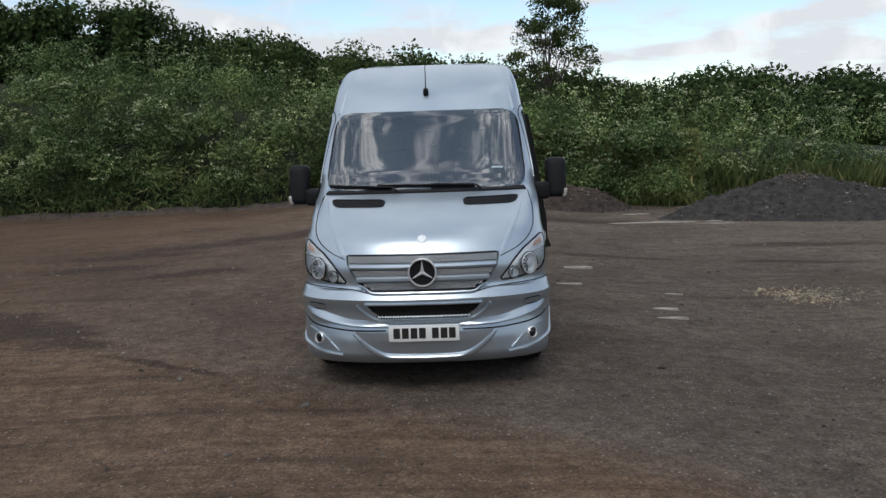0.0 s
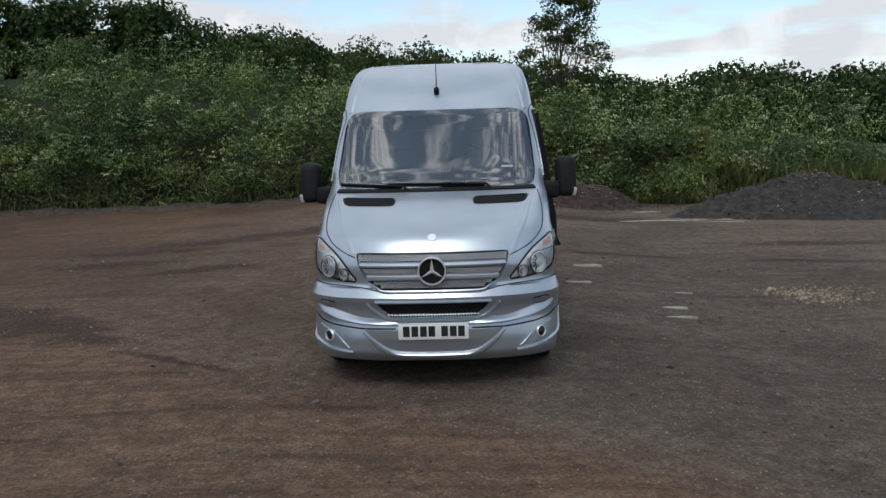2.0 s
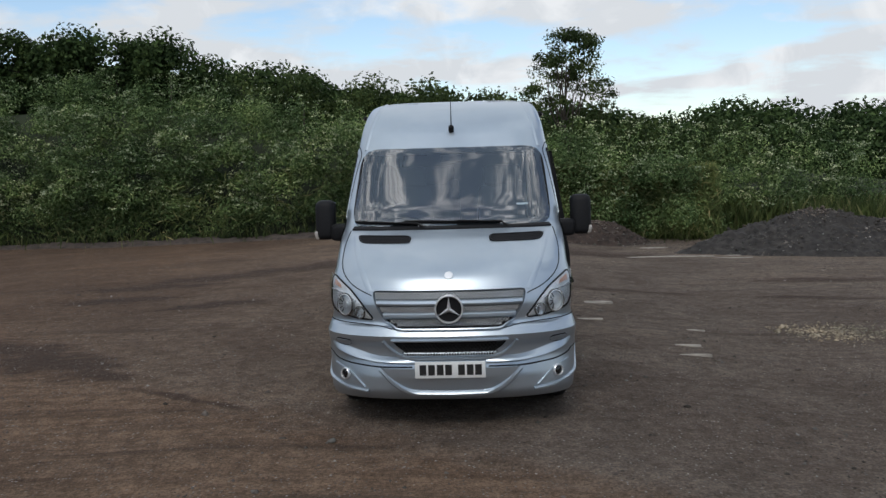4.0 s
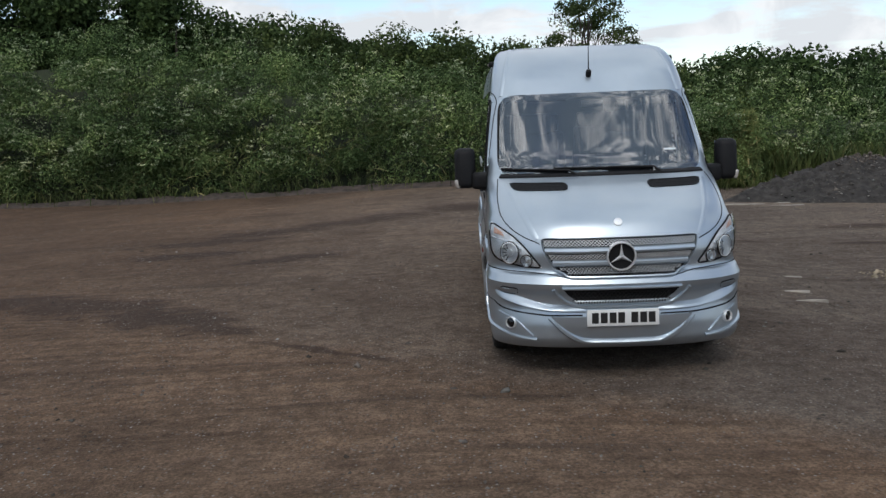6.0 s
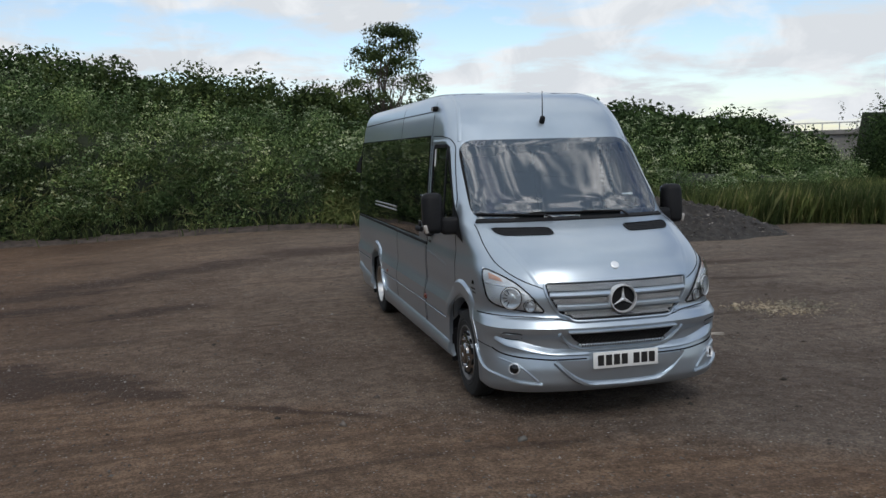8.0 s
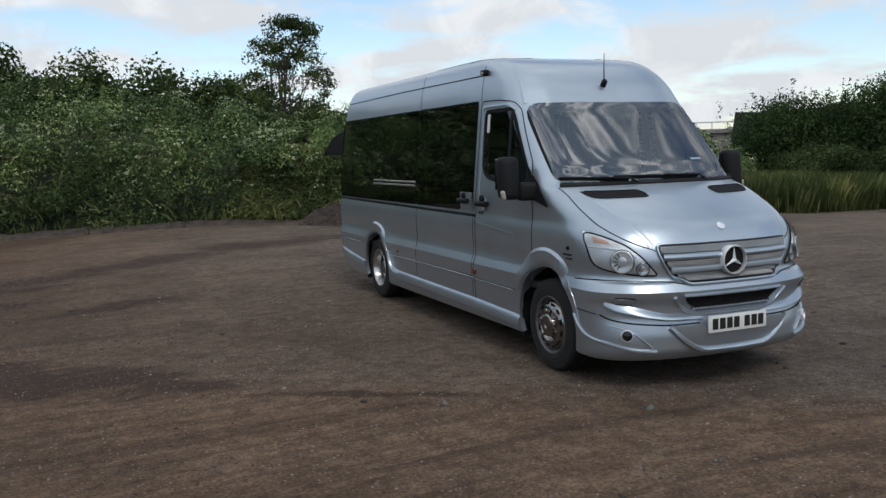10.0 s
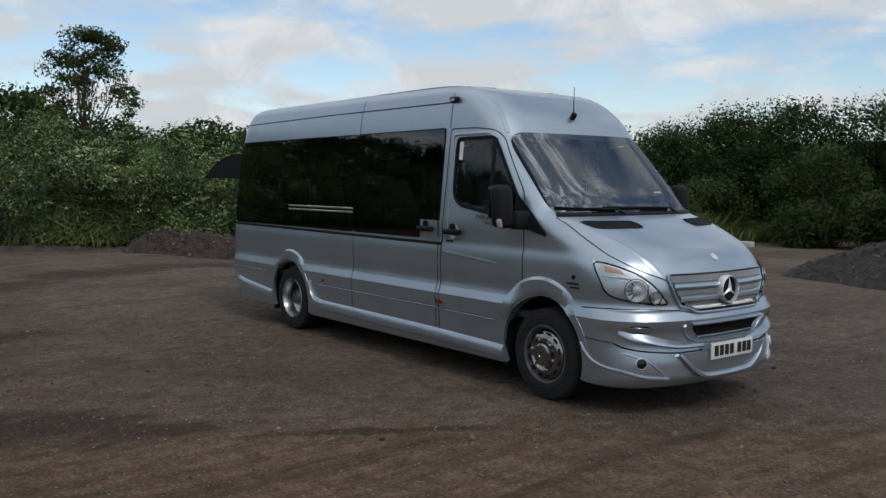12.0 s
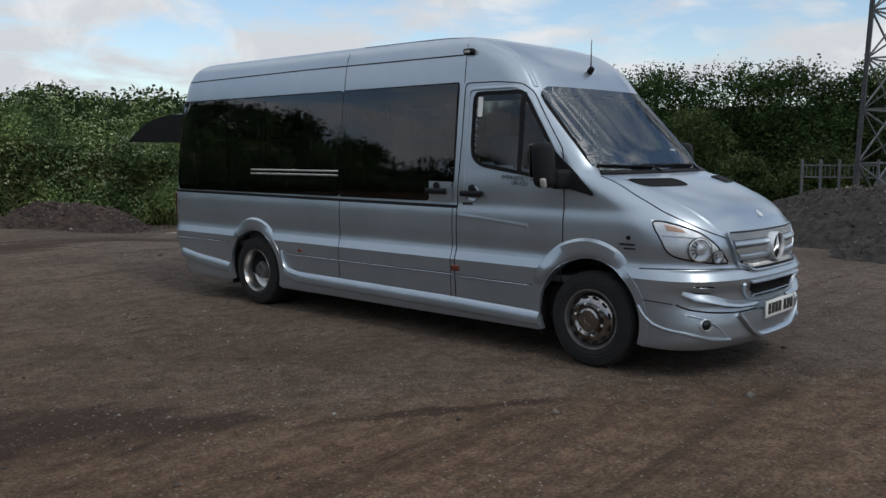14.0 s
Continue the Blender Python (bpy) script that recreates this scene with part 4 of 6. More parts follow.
def build_grille(van):
    o = [(-0.572, 1.018), (0.572, 1.018), (0.553, 0.93), (0.475, 0.80), (0.385, 0.748), (-0.385, 0.748), (-0.475, 0.80), (-0.553, 0.93)]
    bm = nb()
    poly_nose(bm, o, 0.004)
    g = part("grille", bm, SEAM, van, "bright three-bar radiator grille with honeycomb mesh")
    bm = nb()
    strip_nose(bm, dense([(x * 1.028, 0.884 + (z - 0.884) * 1.07) for x, z in o], 0.03, True), 0.02, 0.026, 0.0, True)
    part("grille_frame", bm, SILVER, g)

    def width(z):
        return float(np.interp(z, [0.748, 0.80, 0.93, 1.018], [0.385, 0.475, 0.553, 0.572])) - 0.006
    for z in (0.938, 0.846):
        bm = nb()
        w = width(z)
        P, N = zip(*[nose_pt(x, z, 0.0) for x in np.linspace(-w, w, 40)])
        sweep(bm, P, N, [(-0.026, 0.004), (-0.023, 0.024), (-0.008, 0.036), (0.012, 0.034), (0.023, 0.022), (0.026, 0.004)])
        part("grille_bar", bm, SILVER, g)
    # honeycomb wires between the bars
    for z0, z1 in ((0.966, 1.012), (0.874, 0.911), (0.756, 0.818)):
        bm = nb()
        n = int(round(2 * width((z0 + z1) / 2) / 0.054))
        rows = 2
        for r in range(rows):
            a, b = z0 + (z1 - z0) * r / rows, z0 + (z1 - z0) * (r + 1) / rows
            w = width(a)
            for flip in (0, 1):
                pts = [(-w + 2 * w * i / (2 * n), (a + b) / 2 + (1 if (i + flip) % 2 else -1) * (b - a) / 2) for i in range(2 * n + 1)]
                P, N = zip(*[nose_pt(x, z, 0.016) for x, z in pts])
                sweep(bm, P, N, [(-0.0026, -0.001), (-0.0026, 0.003), (0.0026, 0.003), (0.0026, -0.001)])
        part("grille_mesh", bm, MESHGREY, g)
    # round centre emblem: a ring with three arms
    c = Vector((0, nose_y(0, 0.9) - 0.046, 0.897))
    bm = nb()
    lathe(bm, [(0.055, 0.105), (-0.005, 0.108), (-0.016, 0.105), (-0.016, 0.099), (-0.004, 0.096), (0.01, 0.095)], c, "y", 48)
    e = part("emblem_ring", bm, STARMETAL, g, "round chrome emblem ring")
    bm = nb()
    lathe(bm, [(0.012, 0.097), (0.008, 0.05), (0.006, 0.0)], c, "y", 40)
    part("emblem_plate", bm, SEAM, g)
    bm = nb()
    mid = bm.verts.new(c + Vector((0, -0.022, 0)))
    back = bm.verts.new(c + Vector((0, 0.006, 0)))
    tips, val = [], []
    for k in range(3):
        a = radians(90 + 120 * k)
        tips.append(bm.verts.new(c + Vector((0.098 * math.cos(a), 0.0, 0.098 * math.sin(a)))))
        a += radians(60)
        val.append(bm.verts.new(c + Vector((0.017 * math.cos(a), 0.0, 0.017 * math.sin(a)))))
    for k in range(3):
        for a, b in ((tips[k], val[k]), (val[k - 1], tips[k])):
            bm.faces.new((mid, a, b))
            bm.faces.new((back, b, a))
    part("emblem_arms", bm, STARMETAL, g, smooth=False)


def build_headlight(van, sg):
    o = [(sg * 0.935, 1.125), (sg * 0.86, 1.085), (sg * 0.77, 1.03), (sg * 0.70, 0.96), (sg * 0.60, 0.835), (sg * 0.572, 0.808), (sg * 0.70, 0.812), (sg * 0.85, 0.838), (sg * 0.92, 0.865), (sg * 0.945, 0.92), (sg * 0.95, 1.06)]
    bm = nb()
    poly_nose(bm, o, 0.004, rows=14)
    h = part("headlight", bm, HEADBOWL, van, "clear wraparound headlight with chrome bowls")
    bm = nb()
    strip_nose(bm, dense(o, 0.02, True), 0.012, 0.012, 0.0, True)
    part("headlight_seal", bm, BLACKPLASTIC, h)
    for x, z, r in ((0.805, 0.915, 0.082), (0.685, 0.862, 0.044)):
        p, n = nose_pt(sg * x, z, 0.008)
        bm = nb()
        u = n.cross(Vector((0, 0, 1))).normalized()
        w = n.cross(u)
        rows = [[p + (u * math.cos(a) + w * math.sin(a)) * rr + n * hh for a in np.linspace(0, 2 * math.pi, 29)[:-1]] for rr, hh in ((r, 0.0), (r, 0.014), (r * 0.93, 0.016), (r * 0.86, 0.004), (r * 0.5, -0.002), (r * 0.36, 0.0), (r * 0.34, 0.010), (0.001, 0.012))]
        grid(bm, rows, True)
        bowl = part("reflector_bowl", bm, BOWL, h)
        bm = nb()
        ring = [p + (u * math.cos(a) + w * math.sin(a)) * r * 1.05 + n * 0.004 for a in np.linspace(0, 2 * math.pi, 29)[:-1]]
        sweep(bm, ring, [n] * 28, [(-0.004, 0.0), (-0.003, 0.010), (0.003, 0.010), (0.004, 0.0)], True)
        part("bowl_rim", bm, DARKCHROME, bowl)
        for k in range(5):
            a = radians(-60 + 30 * k)
            bm = nb()
            strip = [p + (u * math.cos(a) * q + w * math.sin(a) * q) * r + n * 0.006 for q in (0.4, 0.62, 0.84)]
            tube(bm, strip, r * 0.05, 5)
            part("reflector_rib", bm, TRIM, bowl)
    p, n = nose_pt(sg * 0.885, 1.05, 0.010)
    bm = nb()
    poly_nose(bm, [(sg * 0.915, 1.09), (sg * 0.86, 1.06), (sg * 0.845, 1.03), (sg * 0.92, 1.04)], 0.008, rows=4)
    part("indicator", bm, AMBERPALE, h, "pale amber indicator")
    bm = nb()
    strip_nose(bm, dense([(sg * 0.94, 1.015), (sg * 0.80, 0.998), (sg * 0.72, 0.945)], 0.03), 0.016, 0.012, 0.004)
    part("light_divider", bm, BOWL, h)
    bm = nb()
    G = []
    poly_nose(bm, o, 0.03, rows=14)
    part("headlight_lens", bm, LENS, h, "clear lens", face=(0, -1, 0))


def build_bumper(van):
    # upper ledge is part of the shell; the pieces below are mouldings on it
    o = [(-0.43, 0.657), (0.43, 0.657), (0.385, 0.60), (0.33, 0.568), (-0.33, 0.568), (-0.385, 0.60)]
    bm = nb()
    poly_nose(bm, o, 0.004, rows=6)
    b = part("lower_intake", bm, SEAM, van, "black mesh lower air intake")
    bm = nb()
    strip_nose(bm, dense([(-0.505, 0.66), (-0.45, 0.585), (-0.385, 0.532), (-0.30, 0.518), (0.30, 0.518), (0.385, 0.532), (0.45, 0.585), (0.505, 0.66)], 0.03), 0.026, 0.02)
    part("intake_frame", bm, SILVER, b)
    bm = nb()
    strip_nose(bm, dense([(-0.44, 0.668), (0.44, 0.668)], 0.03), 0.016, 0.026)
    part("intake_lip", bm, SILVER, b)
    bm = nb()
    for k in range(4):
        z = 0.572 + 0.02 * k
        pts = []
        for i in range(49):
            x = -0.36 + 0.72 * i / 48
            pts.append((x, z + (0.010 if (i + k) % 2 else -0.010)))
        P, N = zip(*[nose_pt(x, zz, 0.008) for x, zz in pts])
        sweep(bm, P, N, [(-0.003, -0.004), (-0.003, 0.003), (0.003, 0.003), (0.003, -0.004)])
    part("intake_mesh", bm, RUBBER, b)
    bm = nb()
    strip_nose(bm, dense([(-0.345, 0.552), (0.345, 0.552)], 0.03), 0.032, 0.014)
    part("intake_step", bm, SILVER, b)
    for x in np.arange(-0.32, 0.33, 0.02):
        bm = nb()
        p, n = nose_pt(x, 0.553, 0.0145)
        box(bm, p, (0.010, 0.004, 0.016), 0.001, 1)
        part("step_slot", bm, SEAM, b)
    for sg in (-1, 1):
        bm = nb()
        crease(bm, dense([(sg * 0.925, 0.60), (sg * 0.90, 0.57), (sg * 0.80, 0.555), (sg * 0.70, 0.525), (sg * 0.55, 0.492), (sg * 0.27, 0.485)], 0.03), 0.058, 0.044)
        part("bumper_ridge", bm, SILVER, van)
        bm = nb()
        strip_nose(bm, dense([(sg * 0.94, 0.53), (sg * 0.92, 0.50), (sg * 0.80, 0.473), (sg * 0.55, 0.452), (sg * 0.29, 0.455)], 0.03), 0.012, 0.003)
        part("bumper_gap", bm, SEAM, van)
        o = [(sg * 0.90, 0.662), (sg * 0.76, 0.657), (sg * 0.745, 0.63), (sg * 0.765, 0.608), (sg * 0.86, 0.610), (sg * 0.905, 0.628)]
        bm = nb()
        poly_nose(bm, o, 0.006, rows=5)
        part("tow_cover", bm, SILVER, van)
        bm = nb()
        strip_nose(bm, dense(o, 0.02, True), 0.008, 0.003, 0.003, True)
        part("cover_gap", bm, SEAM, van)
        bm = nb()
        strip_nose(bm, dense([(sg * 0.53, 0.44), (sg * 0.45, 0.355), (sg * 0.36, 0.285), (sg * 0.28, 0.262), (0.0, 0.258)], 0.03), 0.042, 0.030)
        part("lip_ridge", bm, SILVER, van)
        bm = nb()
        strip_nose(bm, dense([(sg * 0.40, 0.742), (sg * 0.52, 0.765), (sg * 0.70, 0.775), (sg * 0.94, 0.778)], 0.03), 0.008, 0.002, 0.001)
        part("bumper_gap", bm, SEAM, van)
        bm = nb()
        strip_side(bm, sg, dense([(0.32, 0.778), (0.45, 0.776), (0.62, 0.768)], 0.03), 0.008, 0.002, 0.001)
        part("bumper_gap", bm, SEAM, van)
        # fog lamp pod
        o = [(sg * 0.915, 0.465), (sg * 0.87, 0.45), (sg * 0.78, 0.405), (sg * 0.68, 0.315), (sg * 0.64, 0.285), (sg * 0.80, 0.298), (sg * 0.895, 0.34), (sg * 0.915, 0.40)]
        bm = nb()
        poly_nose(bm, o, 0.004, rows=8)
        f = part("fog_light", bm, SILVER, van, "round fog lamp in a triangular pod")
        bm = nb()
        strip_nose(bm, dense([(sg * 0.937, 0.332), (sg * 0.90, 0.315), (sg * 0.85, 0.298), (sg * 0.78, 0.278), (sg * 0.63, 0.268)], 0.03), 0.026, 0.02)
        part("pod_ridge", bm, SILVER, f)
        bm = nb()
        strip_side(bm, sg, dense([(0.615, 0.50), (0.57, 0.43), (0.50, 0.375), (0.40, 0.345), (0.31, 0.33)], 0.02), 0.022, 0.014, 0.001)
        part("pod_ridge", bm, SILVER, f)
        bm = nb()
        strip_nose(bm, dense([(sg * 0.90, 0.455), (sg * 0.78, 0.41), (sg * 0.66, 0.295)], 0.03), 0.014, 0.014)
        part("pod_ridge", bm, SILVER, f)
        p, n = nose_pt(sg * 0.815, 0.385, 0.0)
        u = n.cross(Vector((0, 0, 1))).normalized()
        w = n.cross(u)
        for name, mat, prof in (("fog_bezel", STARMETAL, ((0.046, 0.0), (0.044, 0.022), (0.040, 0.026), (0.036, 0.012))), ("fog_lens", BLACKGLASS, ((0.037, 0.012), (0.02, 0.016), (0.001, 0.018)))):
            bm = nb()
            grid(bm, [[p + (u * math.cos(a) + w * math.sin(a)) * rr + n * hh for a in np.linspace(0, 2 * math.pi, 25)[:-1]] for rr, hh in prof], True)
            part(name, bm, mat, f)
    # panel below the plate, leaning back towards its foot
    bm = nb()
    poly_nose(bm, [(-0.515, 0.443), (0.515, 0.443), (0.365, 0.285), (-0.365, 0.285)], lambda z: 0.003 + 0.034 * (z - 0.285) / 0.158, rows=6)
    part("plate_panel", bm, SILVER, van)
    # number plate with plain bars
    bm = nb()
    box(bm, (0, -0.034, 0.445), (0.53, 0.014, 0.125), 0.004, 2)
    pl = part("number_plate", bm, PLATEWHITE, van, "white number plate with black bars")
    for i, (x, w) in enumerate(((-0.205, 0.05), (-0.14, 0.05), (-0.075, 0.05), (-0.012, 0.05), (0.085, 0.05), (0.15, 0.05), (0.212, 0.05))):
        bm = nb()
        box(bm, (x, -0.0425, 0.446), (w, 0.004, 0.08), 0.001, 1)
        part("plate_bar", bm, PLATEBLACK, pl)


def build_roof_bits(van):
    p, n = nose_pt(0, 2.285, 0.0)
    bm = nb()
    box(bm, p + n * 0.018, (0.05, 0.09, 0.05), 0.022, 4, Euler((radians(-52), 0, 0)).to_matrix())
    a = part("antenna", bm, BLACKPLASTIC, van, "black whip antenna above the windscreen")
    bm = nb()
    q = p + Vector((0, -0.02, 0.04))
    tube(bm, [q, q + Vector((0, 0.0, 0.10)), q + Vector((0, -0.004, 0.24))], [0.006, 0.0045, 0.003], 6)
    part("antenna_rod", bm, BLACKPLASTIC, a)


def build_cap_ridges(van):
    for sg in (-1, 1):
        bm = nb()
        pts = [(sg * 0.80, 2.125), (sg * 0.775, 2.25), (sg * 0.745, 2.38), (sg * 0.715, 2.48), (sg * 0.69, 2.55), (sg * 0.67, 2.59)]
        P, N = zip(*[nose_pt(x, z, -0.002) for x, z in dense(pts, 0.03)])
        sweep(bm, P, N, [(-0.03, -0.004), (-0.012, 0.008), (0.0, 0.010), (0.012, 0.006), (0.03, -0.004)])
        part("roof_cap_ridge", bm, SILVER, van)


def build_tail(van):
    # tailgate swung up; hinge height and wedge outline fitted to the camera's view
    upper = lerp_table([(6.86, 2.09), (7.15, 2.10), (7.5, 2.07), (7.8, 2.0), (8.05, 1.90), (8.28, 1.775)])
    bm = nb()
    rows = []
    for y in np.linspace(6.86, 8.28, 22):
        lower = 1.735 + 0.01 * (y - 6.86)
        k = (y - 6.86) / 1.42
        rows.append([Vector((x, y - 0.06 * k * (x / 0.78) ** 2, upper(y) - 0.03 * (x / 0.78) ** 4)) for x in np.linspace(-0.78, 0.78, 15)]
                    + [Vector((x, y - 0.06 * k * (x / 0.78) ** 2, lower)) for x in (0.775, 0.74)]
                    + [Vector((x, y - 0.05 * k, max(lower + 0.01, upper(y) - 0.07))) for x in (0.72, 0.3, -0.3, -0.72)]
                    + [Vector((x, y - 0.06 * k * (x / 0.78) ** 2, lower)) for x in (-0.74, -0.775)])
    vv = grid(bm, rows, True)
    bm.faces.new(vv[0])
    bm.faces.new(vv[-1])
    t = part("tailgate", bm, BLACKPLASTIC, van, "dark tailgate swung open")
    for x in (-0.62, 0.62):
        bm = nb()
        tube(bm, [(x, 6.9, 1.60), (x, 7.4, 1.98)], 0.012, 8)
        part("gas_strut", bm, DULLSTEEL, t)
    for sg in (-1, 1):
        bm = nb()
        c, n = side_pt(sg, 6.88, 0.98, 0.004)
        box(bm, (sg * 0.87, 6.86, 0.98), (0.12, 0.08, 0.34), 0.03, 3)
        part("tail_lamp", bm, REDLENS, van, "dark red tail lamp")


def build_passenger_door(van):
    """Sliding entrance door on the nearside, slid back; stand-off and thickness fitted to the camera's view."""
    bm = nb()
    ys, zs = np.linspace(2.5, 3.5, 8), np.linspace(0.70, 2.08, 16)

    def off(z):
        return 0.095 + 0.14 * (2.1 - z) / 1.74
    rows = []
    for y in ys:
        rows.append([side_pt(1, y, z, off(z))[0] for z in zs] + [side_pt(1, y, z, max(0.012, off(z) - 0.16))[0] for z in zs[::-1]])
    vv = grid(bm, rows, True)
    bm.faces.new(vv[0])
    bm.faces.new(vv[-1])
    d = part("entrance_door", bm, BLACKPLASTIC, van, "dark glazed entrance door slid open")
    bm = nb()
    grid(bm, [[side_pt(1, y, z, off(z) + 0.004)[0] for z in np.linspace(1.0, 2.02, 8)] for y in np.linspace(2.58, 3.42, 6)])
    part("door_glass", bm, TINT, d, face=(1, 0, 0))


def build_interior(van):
    bm = nb()
    box(bm, (0, 3.9, 0.62), (1.84, 5.6, 0.06), 0.01, 1)
    part("cabin_floor", bm, TRIM, van)
    bm = nb()
    box(bm, (0, 4.2, 2.36), (1.62, 4.4, 0.03), 0.01, 1)
    part("headliner", bm, HEADLINER, van)
    bm = nb()
    rows = []
    for x in np.linspace(-0.9, 0.9, 25):
        b = 0.05 * math.cos(x * 3)
        rows.append([Vector((x, y, z)) for y, z in ((nose_y(x, 1.46) + 0.07, 1.40), (nose_y(x, 1.46) + 0.18, 1.43 + 0.01 * math.sin(9 * x)), (1.33, 1.40), (1.40, 1.33), (1.42, 0.65))])
    grid(bm, rows)
    part("dashboard", bm, TRIM, van, "dark dashboard")
    c = Vector((-0.42, 1.52, 1.33))
    rot = Euler((radians(62), 0, 0)).to_matrix()
    bm = nb()
    R = [c + rot @ Vector((0.20 * math.cos(a), 0.20 * math.sin(a), 0)) for a in np.linspace(0, 2 * math.pi, 33)[:-1]]
    N = [rot @ Vector((0, 0, 1))] * len(R)
    sweep(bm, R, N, [(0.016 * math.cos(a), 0.016 * math.sin(a)) for a in np.linspace(0, 2 * math.pi, 9)[:-1]], True)
    s = part("steering_wheel", bm, BLACKPLASTIC, van, "black steering wheel")
    bm = nb()
    for a in (0, math.pi, -math.pi / 2):
        tube(bm, [c, c + rot @ Vector((0.195 * math.cos(a), 0.195 * math.sin(a), 0))], 0.014, 6)
    part("wheel_spokes", bm, BLACKPLASTIC, s)
    for x in (-0.42, 0.42):
        build_seat(van, x, 1.95, True)
    for y in (2.95, 3.75, 4.55, 5.35, 6.15):
        for x in (-0.68, -0.25, 0.60):
            if x == 0.60 and y < 3.5:
                continue
            build_seat(van, x, y, False)
    bm = nb()
    box(bm, (0, 1.50, 2.03), (0.20, 0.03, 0.07), 0.012, 3)
    part("interior_mirror", bm, BLACKPLASTIC, van)
    for x in (-0.45, 0.45):
        bm = nb()
        box(bm, (x, 1.62, 2.09), (0.46, 0.14, 0.018), 0.008, 2, Euler((radians(18), 0, 0)).to_matrix())
        part("sun_visor", bm, TRIM, van)
    for y in (2.40, 3.88, 5.25):
        for sg in (-1, 1):
            bm = nb()
            box(bm, (sg * 0.835, y, 1.38), (0.04, 0.10, 1.40), 0.012, 1)
            part("pillar_trim", bm, TRIM, van)
    bm = nb()
    box(bm, (0, 3.8, 0.42), (1.7, 5.9, 0.30), 0.03, 1)
    part("underbody", bm, BLACKPLASTIC, van)
    for y in (1.04, 5.29):
        bm = nb()
        tube(bm, [(-0.9, y, WZ), (0.9, y, WZ)], 0.06, 10)
        part("axle", bm, DULLSTEEL, van)


def build_seat(van, x, y, cab):
    bm = nb()
    box(bm, (x, y, 1.02), (0.44, 0.46, 0.14), 0.05, 3)
    for v in bm.verts:
        v.co.z += 0.03 * ((v.co.x - x) / 0.22) ** 2
    s = part("seat", bm, SEATCLOTH, van, "dark cloth seat")
    bm = nb()
    box(bm, (x, y + 0.26, 1.40), (0.44, 0.12, 0.72), 0.05, 3, None)
    for v in bm.verts:
        v.co.y += 0.16 * (v.co.z - 1.05)
        v.co.x = x + (v.co.x - x) * (1.0 - 0.18 * max(0, v.co.z - 1.45) / 0.3)
    part("backrest", bm, SEATCLOTH, s)
    bm = nb()
    box(bm, (x, y + 0.40, 1.86), (0.27, 0.10, 0.20), 0.045, 3)
    part("headrest", bm, SEATCLOTH, s)
    bm = nb()
    box(bm, (x, y, 0.80), (0.36, 0.36, 0.32), 0.02, 1)
    part("seat_base", bm, TRIM, s)


def text_mesh(body, size):
    cu = bpy.data.curves.new("lettering", "FONT")
    cu.body, cu.size, cu.extrude, cu.align_x = body, size, 0.0006, "LEFT"
    ob = bpy.data.objects.new("lettering", cu)
    scene.collection.objects.link(ob)
    me = bpy.data.meshes.new_from_object(ob.evaluated_get(bpy.context.evaluated_depsgraph_get()))
    bpy.data.objects.remove(ob)
    return me


def build_lettering(van):
    for body, y, z, size in (("EMERGENCY FUEL STOP", 1.90, 1.392, 0.048), ("ON KEY", 1.80, 1.345, 0.048)):
        me = text_mesh(body, size)
        bm = nb()
        bm.from_mesh(me)
        for v in bm.verts:
            v.co = side_pt(-1, y - v.co.x, z + v.co.y - 0.12 * v.co.x * 0.5, 0.004 + v.co.z)[0]
        part("lettering", bm, LETTER, van, "black door lettering", smooth=False)
    # small unreadable notices as bars
    for y, z, w, h in ((2.26, 1.175, 0.11, 0.022), (0.72, 0.935, 0.13, 0.016), (0.70, 0.905, 0.10, 0.014), (2.52, 1.215, 0.12, 0.014)):
        bm = nb()
        pane_side(bm, -1, list(np.linspace(y - w / 2, y + w / 2, 6)), lambda q: z - h / 2, lambda q: z + h / 2, 0.011 if y > 2.5 else 0.003, 2)
        part("notice_bar", bm, LETTER, van)
    bm = nb()
    p, n = side_pt(-1, 0.71, 0.985, 0.002)
    lathe(bm, [(0.0, 0.018), (-0.008, 0.016), (-0.008, 0.0)], p, "x", 14)
    part("wing_badge", bm, SEAM, van)
    bm = nb()
    pane_side(bm, -1, list(np.linspace(2.14, 2.19, 3)), lambda q: 1.90, lambda q: 2.06, 0.006, 3)
    part("window_sticker", bm, PAPER, van, "white sticker on the door window")


MESHGREY = simple("pale_grille_mesh", (0.55, 0.56, 0.57), 0.3, 0.4)
LENS_PALE = simple("pale_lens", (0.36, 0.33, 0.30), 0.2, coat=0.6)
HEADBOWL = simple("headlamp_back", (0.92, 0.94, 0.96), 0.28, 0.4, grain=1.0, scale=70, spread=0.25)
BOWL = simple("lamp_reflector", (0.90, 0.92, 0.94), 0.16, 0.45, grain=0.3, scale=90, spread=0.12)
STARMETAL = simple("satin_chrome", (0.80, 0.81, 0.82), 0.32, 0.55, spread=0.05)
AMBERPALE = simple("pale_amber", (0.72, 0.40, 0.28), 0.3, coat=0.4)
for sg in (-1, 1):
    build_side_windows(van, sg)
    build_cab_door(van, sg)
    build_mirror(van, sg)
    build_flank(van, sg)
    build_headlight(van, sg)
    build_wheel(van, sg, 1.04, False)
    build_wheel(van, sg, 5.29, True)
build_windscreen(van)
build_bonnet(van)
build_grille(van)
build_bumper(van)
build_roof_bits(van)
build_cap_ridges(van)
build_tail(van)
build_passenger_door(van)
build_interior(van)
build_lettering(van)


# ---------------------------------------------------------------- plants
rng = np.random.default_rng(7)


